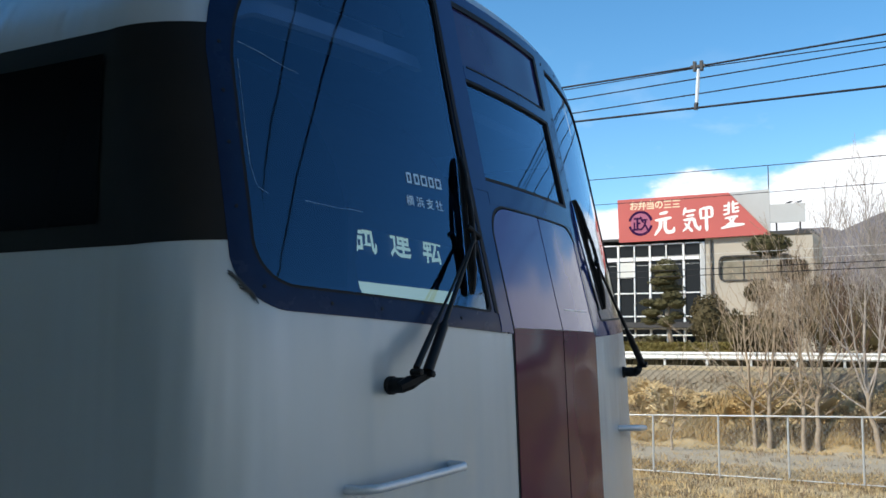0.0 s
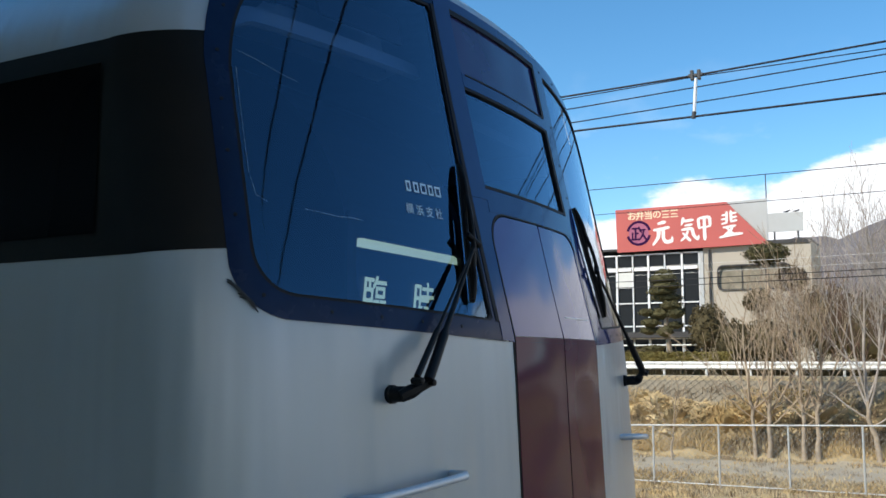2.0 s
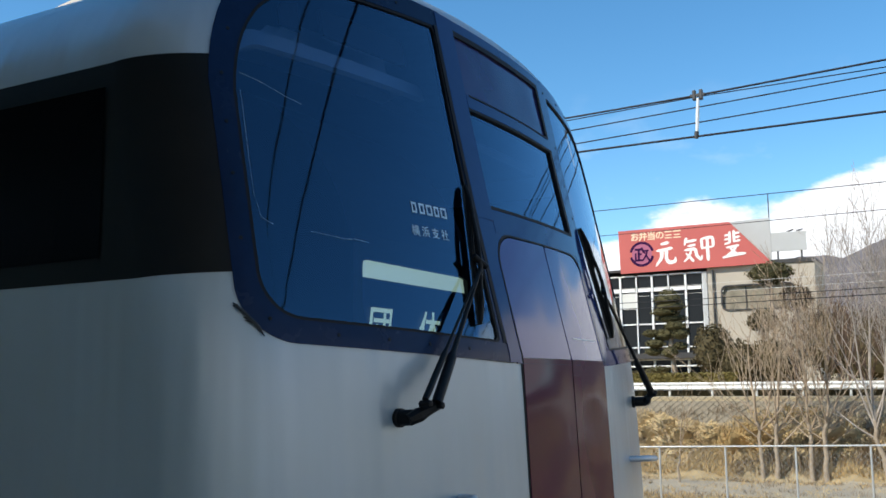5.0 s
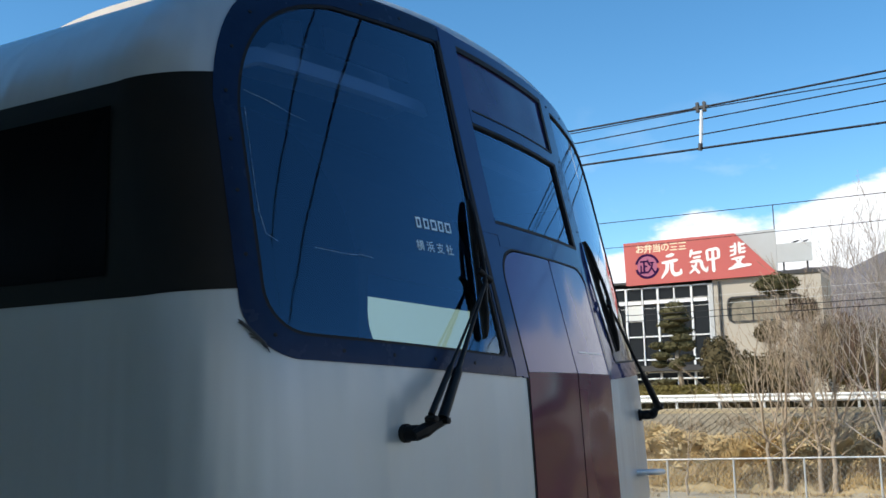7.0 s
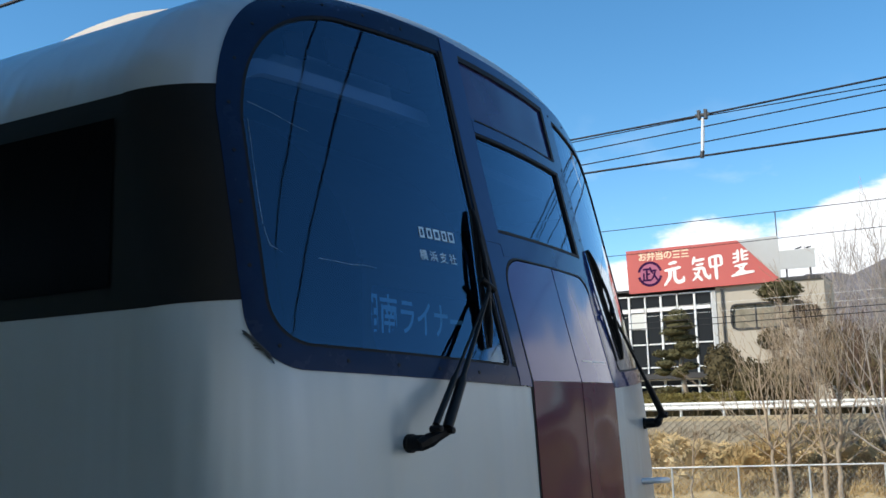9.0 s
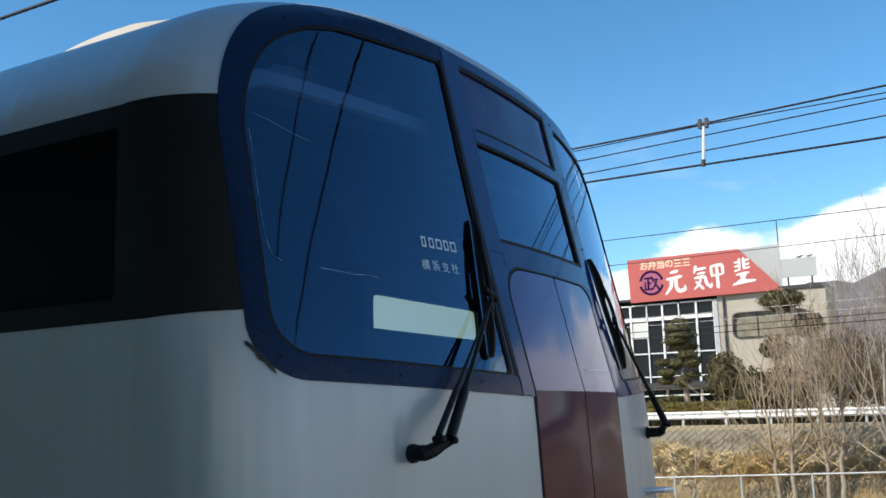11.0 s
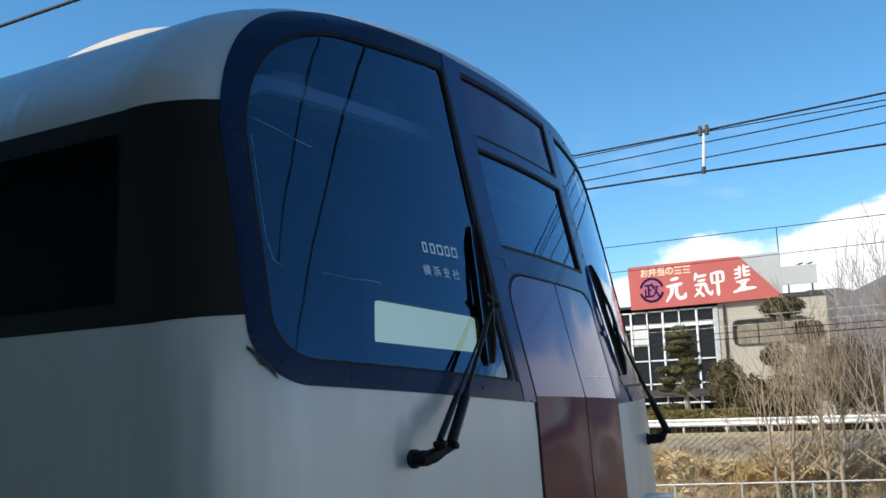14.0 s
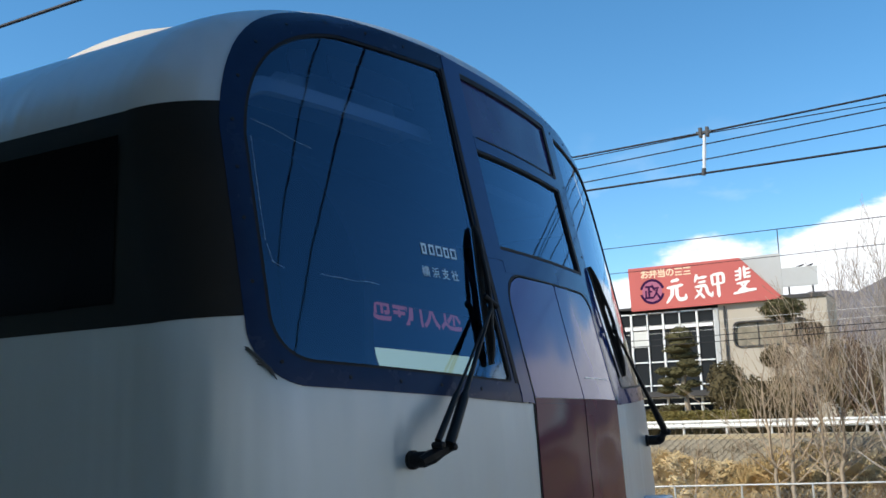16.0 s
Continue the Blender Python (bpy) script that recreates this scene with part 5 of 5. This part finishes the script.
def build_sign_board():
    s = thing("roof_sign", (BX - 0.35, 0, 10.0), "large red sign board with white lettering shapes", "sign")
    z0, z1 = -0.30, 2.53
    slab("board", [(18.95, z1), (18.87, z0), (9.25, z0 + 0.06), (11.75, z1)], 0.0, 0.30, SIGN_RED, s, "red painted board with a slanted end")
    for k in range(6):
        y = 18.2 - 1.6 * k
        part("strut", boxes((0.30, 1.6, y - 0.05, y + 0.05, -0.05, 0.06)), DARK_STEEL, s)
        part("strut", boxes((1.45, 1.55, y - 0.05, y + 0.05, -0.02, 1.6)), DARK_STEEL, s)
    # small heading: the readable common words, then two plain bars for the maker's name
    face = Matrix(((0, 0, -1, -0.004), (-1, 0, 0, 0), (0, 1, 0, 0), (0, 0, 0, 1)))
    for k, ch in enumerate("お弁当の"):
        text_mesh("letter", ch, 0.60, SIGN_CREAM, s, Matrix.Translation((0, 17.85 - 0.56 * k, 2.02)) @ face, bold=0.012, extrude=0.003)
    for k in range(2):
        y = 15.60 - 0.56 * k
        part("name_bar", boxes((-0.012, -0.002, y - 0.24, y + 0.24, 2.20, 2.28), (-0.012, -0.002, y - 0.20, y + 0.20, 1.98, 2.05), (-0.012, -0.002, y - 0.24, y + 0.24, 1.80, 1.87)), SIGN_CREAM, s)
    # round badge
    def ring(name, cy, cz, r0, r1, x, mat, a0=0.0, a1=6.2832):
        n = 40
        v, f = [], []
        for k in range(n + 1):
            a = a0 + (a1 - a0) * k / n
            for r, xx in ((r0, x), (r1, x), (r1, x + 0.01), (r0, x + 0.01)):
                v.append((xx, cy + r * math.cos(a), cz + r * math.sin(a)))
        for k in range(n):
            for q in range(4):
                f.append((4 * k + q, 4 * k + (q + 1) % 4, 4 * k + 4 + (q + 1) % 4, 4 * k + 4 + q))
        mesh_object(name, v, f, mat, s)
    by, bz = 17.40, 0.90
    ring("badge_disc", by, bz, 0.0, 0.66, -0.008, SIGN_PINK)
    ring("badge_ring", by, bz, 0.66, 0.82, -0.016, SIGN_PURPLE, 0.22, 2.92)
    ring("badge_ring", by, bz, 0.66, 0.82, -0.016, SIGN_PURPLE, 3.36, 6.06)
    part("badge_bar", boxes((-0.03, -0.012, by - 0.02, by + 0.46, bz + 0.26, bz + 0.38), (-0.03, -0.012, by + 0.14, by + 0.27, bz - 0.36, bz + 0.26), (-0.03, -0.012, by - 0.04, by + 0.50, bz - 0.46, bz - 0.34),
                             (-0.03, -0.012, by + 0.36, by + 0.46, bz - 0.34, bz + 0.08), (-0.03, -0.012, by + 0.0, by + 0.14, bz - 0.06, bz + 0.05)), SIGN_PURPLE, s)

    def stroke(name, pts, widths, x, mat):
        """A soft brush stroke on the board: a flat tapered ribbon with round ends."""
        fine, wd = [], []
        for k in range(len(pts) - 1):
            for q in range(5):
                u = q / 5
                fine.append(Vector(pts[k]).lerp(Vector(pts[k + 1]), u))
                wd.append(widths[k] + (widths[k + 1] - widths[k]) * u)
        fine.append(Vector(pts[-1]))
        wd.append(widths[-1])
        for _ in range(2):
            fine = [fine[0]] + [(fine[k - 1] + fine[k] * 2 + fine[k + 1]) / 4 for k in range(1, len(fine) - 1)] + [fine[-1]]
        left, right = [], []
        m = len(fine)
        for k, p in enumerate(fine):
            d = (fine[min(k + 1, m - 1)] - fine[max(k - 1, 0)]).normalized()
            n = Vector((-d.y, d.x))
            w = wd[k] * (0.62 if k in (0, m - 1) else 1.0)
            left.append(p + n * w)
            right.append(p - n * w)
        d0, d1 = (fine[0] - fine[1]).normalized(), (fine[-1] - fine[-2]).normalized()
        v = [(x, q.x, q.y) for q in left] + [(x, q.x, q.y) for q in right]
        f = [(k, k + 1, m + k + 1, m + k) for k in range(m - 1)]
        v += [(x, *(fine[0] + d0 * wd[0] * 0.5)), (x, *(fine[-1] + d1 * wd[-1] * 0.5))]
        f += [(0, m, 2 * m), (m - 1, 2 * m - 1, 2 * m + 1)]
        n0 = len(v)
        v += [(-0.002, b, c) for _, b, c in v]
        ring = list(range(m)) + [2 * m + 1] + [2 * m - 1 - k for k in range(m)] + [2 * m]
        f += [(ring[k], ring[(k + 1) % len(ring)], n0 + ring[(k + 1) % len(ring)], n0 + ring[k]) for k in range(len(ring))]
        mesh_object(name, v, f, mat, s)

    for k, (pts, wd) in enumerate(((((-0.02, 0.44), (-0.10, 0.16), (-0.22, 0.02)), (0.05, 0.06, 0.04)), (((-0.08, 0.20), (-0.46, 0.22)), (0.055, 0.05)),
                                   (((-0.36, 0.18), (-0.26, -0.16), (-0.02, -0.46)), (0.05, 0.06, 0.04)), (((-0.30, -0.10), (-0.50, -0.46)), (0.05, 0.07)))):
        stroke("badge_stroke", [(by + a, bz + c) for a, c in pts], wd, -0.030 - 0.001 * k, SIGN_PURPLE)
    # four large white brush shapes, drawn as plain strokes
    shapes = (
        (15.86, 0.84, 0.96, ((((0.34, 0.62), (-0.30, 0.72)), (0.09, 0.12)), (((0.72, 0.20), (0.10, 0.24), (-0.62, 0.34)), (0.08, 0.11, 0.10)), (((0.26, 0.22), (0.30, -0.30), (0.80, -0.82)), (0.13, 0.12, 0.07)),
                       (((-0.12, 0.24), (-0.10, -0.40), (-0.34, -0.66), (-0.84, -0.58), (-0.86, -0.30)), (0.12, 0.11, 0.13, 0.12, 0.05)))),
        (14.16, 0.92, 0.92, ((((0.40, 0.86), (0.58, 0.36)), (0.12, 0.06)), (((0.44, 0.60), (-0.44, 0.68)), (0.09, 0.10)), (((0.30, 0.30), (-0.34, 0.36)), (0.07, 0.09)),
                       (((0.58, 0.02), (-0.34, 0.10), (-0.44, -0.40), (-0.82, -0.72), (-0.90, -0.40)), (0.08, 0.12, 0.11, 0.10, 0.05)), (((0.02, -0.06), (0.26, -0.48), (0.66, -0.76)), (0.08, 0.09, 0.05)),
                       (((0.48, -0.20), (0.16, -0.46), (-0.16, -0.78)), (0.06, 0.09, 0.10)))),
        (13.12, 0.98, 0.84, ((((0.58, 0.74), (0.52, -0.04)), (0.11, 0.10)), (((0.54, 0.74), (-0.50, 0.84), (-0.52, 0.10)), (0.09, 0.12, 0.11)), (((0.50, 0.02), (-0.48, 0.10)), (0.07, 0.08)),
                       (((0.02, 0.80), (0.02, -0.10), (0.0, -0.92)), (0.10, 0.12, 0.13)))),
        (11.58, 1.08, 0.96, ((((0.20, 0.86), (0.22, 0.10)), (0.09, 0.08)), (((-0.14, 0.90), (-0.14, 0.16)), (0.10, 0.08)), (((0.60, 0.62), (0.24, 0.66)), (0.07, 0.06)), (((0.62, 0.36), (0.26, 0.40)), (0.07, 0.06)),
                       (((0.62, 0.06), (0.26, 0.14)), (0.07, 0.06)), (((-0.16, 0.72), (-0.56, 0.76)), (0.06, 0.08)), (((-0.16, 0.44), (-0.58, 0.50)), (0.06, 0.08)), (((-0.18, 0.20), (-0.60, 0.26)), (0.06, 0.08)),
                       (((0.52, -0.18), (-0.50, -0.08)), (0.07, 0.09)), (((0.22, -0.20), (-0.10, -0.50), (-0.40, -0.62)), (0.06, 0.08, 0.05)), (((-0.28, -0.14), (0.0, -0.46), (0.44, -0.66)), (0.07, 0.09, 0.06)),
                       (((0.82, -0.82), (0.0, -0.66), (-1.00, -0.62)), (0.07, 0.12, 0.08)))),
    )
    for cy, cz, size, rows in shapes:
        for k, (pts, wd) in enumerate(rows):
            stroke("brush_stroke", [(cy + a * size * 0.80, cz + c * size) for a, c in pts], [w * size for w in wd], -0.014 - 0.001 * k, SIGN_WHITE)
    # pale boards behind the slanted end
    g = thing("roof_screen", (BX + 0.6, 0, 10.0), "pale grey sheet-metal screen on the roof", "screen")
    slab("sheet", [(12.6, 0.0), (9.45, 0.0), (9.45, 2.72), (12.6, 2.66)], 0.0, 0.12, GREY_PANEL, g)
    slab("sheet", [(9.44, 0.58), (7.38, 0.56), (7.38, 1.72), (9.44, 1.74)], 0.0, 0.12, GREY_PANEL, g)
    tube("post", [(0.2, 9.1, -0.05), (0.2, 9.1, 0.8)], 0.06, DARK_STEEL, g, 6)
    tube("post", [(0.2, 7.7, -0.05), (0.2, 7.7, 0.8)], 0.06, DARK_STEEL, g, 6)
    m = thing("antenna_mast", (BX + 1.0, 9.55, 10.0), "thin grey antenna mast on the roof", "mast")
    tube("pole", [(0, 0, -0.05), (0, 0, 4.3)], 0.035, DARK_STEEL, m, 6)
    for k, (y, flip) in enumerate(((8.30, 1), (7.72, 1))):
        c = thing("crow", (BX + 0.66, y, 11.73), "black crow perched on the roof screen", "bird", "crows on the roof screen")
        c.scale, c.rotation_euler = (0.62, 0.58, 0.58), (0.15, 0, 0.35 + 0.3 * k)
        bm = bmesh.new()
        bmesh.ops.create_icosphere(bm, subdivisions=2, radius=1.0)
        for q in bm.verts:
            t = q.co.y
            q.co = Vector((q.co.x * 0.09 * (1 - 0.3 * t * t), q.co.y * 0.26, 0.14 + q.co.z * 0.10 - 0.10 * t))
        part("body", bm, CROW, c, smooth=True)
        bm = bmesh.new()
        bmesh.ops.create_icosphere(bm, subdivisions=2, radius=0.08)
        bmesh.ops.translate(bm, verts=bm.verts, vec=(0, -0.22, 0.27))
        part("head", bm, CROW, c, smooth=True)
        tube("beak", [(0, -0.28, 0.27), (0, -0.38, 0.25)], [0.03, 0.006], CROW, c, 6)
        tube("tail", [(0, 0.2, 0.08), (0, 0.42, 0.0)], [0.05, 0.03], CROW, c, 6)
        for sx in (-0.03, 0.03):
            tube("leg", [(sx, 0, 0.08), (sx, 0, -0.01)], 0.010, CROW, c, 5)


build_sign_board()


# ---- overhead wires ----
def wire(name, pts, r, label, group="overhead wires", mat=None):
    ob = tube(name, pts, r, mat or COPPER, None, 5)
    return tagged(ob, label, "wire", group)


def build_wires():
    lx = 5.30
    wire("contact_wire", [(lx, -400, 4.84), (lx, -14, 4.83), (lx, 2.6, 4.82), (lx, 60, 4.82)], 0.010, "dark contact wire over the neighbouring track")
    wire("feeder_wire", [(lx, -400, 5.9), (lx, -12, 5.36), (lx, -0.77, 5.00), (lx, 1.83, 4.905), (lx, 6, 4.87), (lx, 60, 5.0)], 0.006, "thin dark feeder wire")
    wire("feeder_wire", [(lx, -400, 6.0), (lx, -12, 5.50), (lx, -0.77, 5.143), (lx, 1.83, 5.040), (lx, 6, 4.98), (lx, 60, 5.1)], 0.006, "thin dark feeder wire")
    wire("messenger_wire", [(lx, -400, 6.2), (lx, -12, 5.64), (lx, -0.77, 5.250), (lx, 0.72, 5.192), (lx, 1.92, 5.165), (lx, 6, 5.10), (lx, 60, 5.3)], 0.009, "dark messenger wire over the neighbouring track")
    wire("messenger_wire", [(lx + 0.05, -400, 6.0), (lx + 0.05, -12, 5.52), (lx + 0.05, -0.77, 5.205), (lx + 0.05, 0.72, 5.195), (lx + 0.05, 1.92, 5.155), (lx + 0.05, 6, 5.08), (lx + 0.05, 60, 5.3)], 0.005, "dark messenger wire over the neighbouring track")
    h = thing("wire_hanger", (lx, 0.72, 4.82), "white insulated hanger between two overhead wires", "hanger")
    tube("rod", [(0, 0.012, 0.03), (0, 0.0, 0.18), (0, -0.012, 0.345)], [0.014, 0.017, 0.014], PORCELAIN, h, 8)
    tube("clamp", [(0, 0.02, -0.015), (0, 0.012, 0.045)], 0.022, DARK_STEEL, h, 6)
    part("clamp", boxes((-0.02, 0.02, -0.055, -0.025, 0.33, 0.42), bevel=0.006), DARK_STEEL, h)
    part("clamp", boxes((-0.02, 0.02, 0.005, 0.035, 0.33, 0.42), bevel=0.006), DARK_STEEL, h)
    part("clamp", boxes((-0.015, 0.015, -0.075, 0.055, 0.365, 0.385)), DARK_STEEL, h)
    # own track
    wire("contact_wire", [(0.20, -60, 4.82), (0.20, -2, 4.82), (0.12, -0.4, 4.82), (0.0, 2.0, 4.82), (0, 60, 4.82)], 0.010, "dark contact wire over the train")
    wire("messenger_wire", [(0.2, -60 + 3 * k, 5.42 + 0.0004 * (60 - 3 * k) ** 2 * (1 if k < 20 else 0)) for k in range(40)], 0.010, "dark messenger wire over the train")
    # rows marked True get the pale colour that stands for sun on the wire
    for z, dz, r, pale in ((7.37, 0.02, 0.011, False), (6.66, 0.08, 0.009, False), (4.62, 0.10, 0.011, False), (4.78, 0.10, 0.010, False), (4.94, 0.10, 0.0045, True), (5.16, 0.10, 0.0045, True)):
        wire("power_line", [(22, -50, z + dz * 6), (22, -2, z + dz), (22, 6, z), (22, 60, z + dz)], r, "power line along the railway fence, coloured pale as sunlit" if pale else "thin dark power line along the railway fence", "power lines", SUNLIT_WIRE if pale else None)


build_wires()


# ---- hills far off ----
def build_hills():
    v, f = [], []
    n, m = 90, 8
    for i in range(n):
        y = 380 - 1700 * i / (n - 1)
        top = 150 + 74 * (1 - math.exp(-max(0, 150 - y) / 160)) + 14 * noise.noise(Vector((y * 0.012, 0, 0))) + 5 * noise.noise(Vector((y * 0.06, 2, 0)))
        top *= max(0.05, min(1.0, (340 - y) / 110)) * max(0.42, min(1.14, 1.14 + (y + 40) / 420))
        for j in range(m):
            u = j / (m - 1)
            v.append((900 + 500 * u, y, -20 + (top + 20) * u ** 0.8 + 8 * noise.noise(Vector((y * 0.02, u * 6, 5))) * u))
    for i in range(n - 1):
        for j in range(m - 1):
            f.append((i * m + j, (i + 1) * m + j, (i + 1) * m + j + 1, i * m + j + 1))
    tagged(mesh_object("backdrop_hills", v, f, HILL, smooth=True), "hazy brown wooded hills far away", "hills", kind="structure")


build_hills()


# ---- station round the camera ----
def build_station():
    p = part("platform_slab", boxes((-9.0, -1.78, -30, 60, -0.5, 1.08)), CONCRETE, None)
    tagged(p, "grey concrete station platform", "platform", kind="structure")
    # canopy out of view; edge and start tuned for shade on the train
    c = part("canopy", boxes((-7.6, CANOPY_EDGE, CANOPY_START, 60, 4.85, 5.0), (CANOPY_EDGE - 0.12, CANOPY_EDGE, CANOPY_START, 60, 4.70, 4.85)), CANOPY, None)
    tagged(c, "dark steel platform canopy", "canopy", kind="structure")
    # unseen wall, added to give the train's side a dark green reflection
    w = part("wall_platform", boxes((-8.4, -8.2, CANOPY_START, 60, 1.08, 4.70)), CANOPY, None)
    tagged(w, "unseen grey-green wall added to darken the train side", "wall", kind="structure")
    for k in range(7):
        col = part("canopy_column", boxes((-5.6, -5.4, CANOPY_START + 0.5 + 9 * k, CANOPY_START + 0.7 + 9 * k, 1.05, 4.86), bevel=0.02), CANOPY, None)
        tagged(col, "dark steel column under the platform canopy", "column", "canopy columns")
    for x0 in (0.0, 4.9):
        for s in (-0.535, 0.535):
            r = part("rail", boxes((x0 + s - 0.035, x0 + s + 0.035, -60, 60, -0.03, 0.012), (x0 + s - 0.065, x0 + s + 0.065, -60, 60, -0.16, -0.13), (x0 + s - 0.01, x0 + s + 0.01, -60, 60, -0.13, -0.03)), STEEL, None)
            tagged(r, "worn steel running rail", "rail", "running rails")
        sl = bmesh.new()
        for k in range(70):
            box(sl, x0 - 1.05, x0 + 1.05, -20 + 0.6 * k, -19.78 + 0.6 * k, -0.42, -0.16)
        tagged(part("sleepers", sl, CONCRETE, None), "grey concrete sleepers under the rails", "sleepers", kind="stuff")


CANOPY_EDGE, CANOPY_START = -2.08, -3.9
build_station()

train = build_train()
roll = build_sign(train)


def motions():
    """The destination roll climbs past its aperture at an even pace."""
    rows = []
    for k in range(17):
        turn = 36 * (k - 2.545) / ROLL_PERIOD + 36
        rows.append((float(k), pose(*ROLL_AT, -turn, 0, 0)))
    walk(roll, rows)


motions()
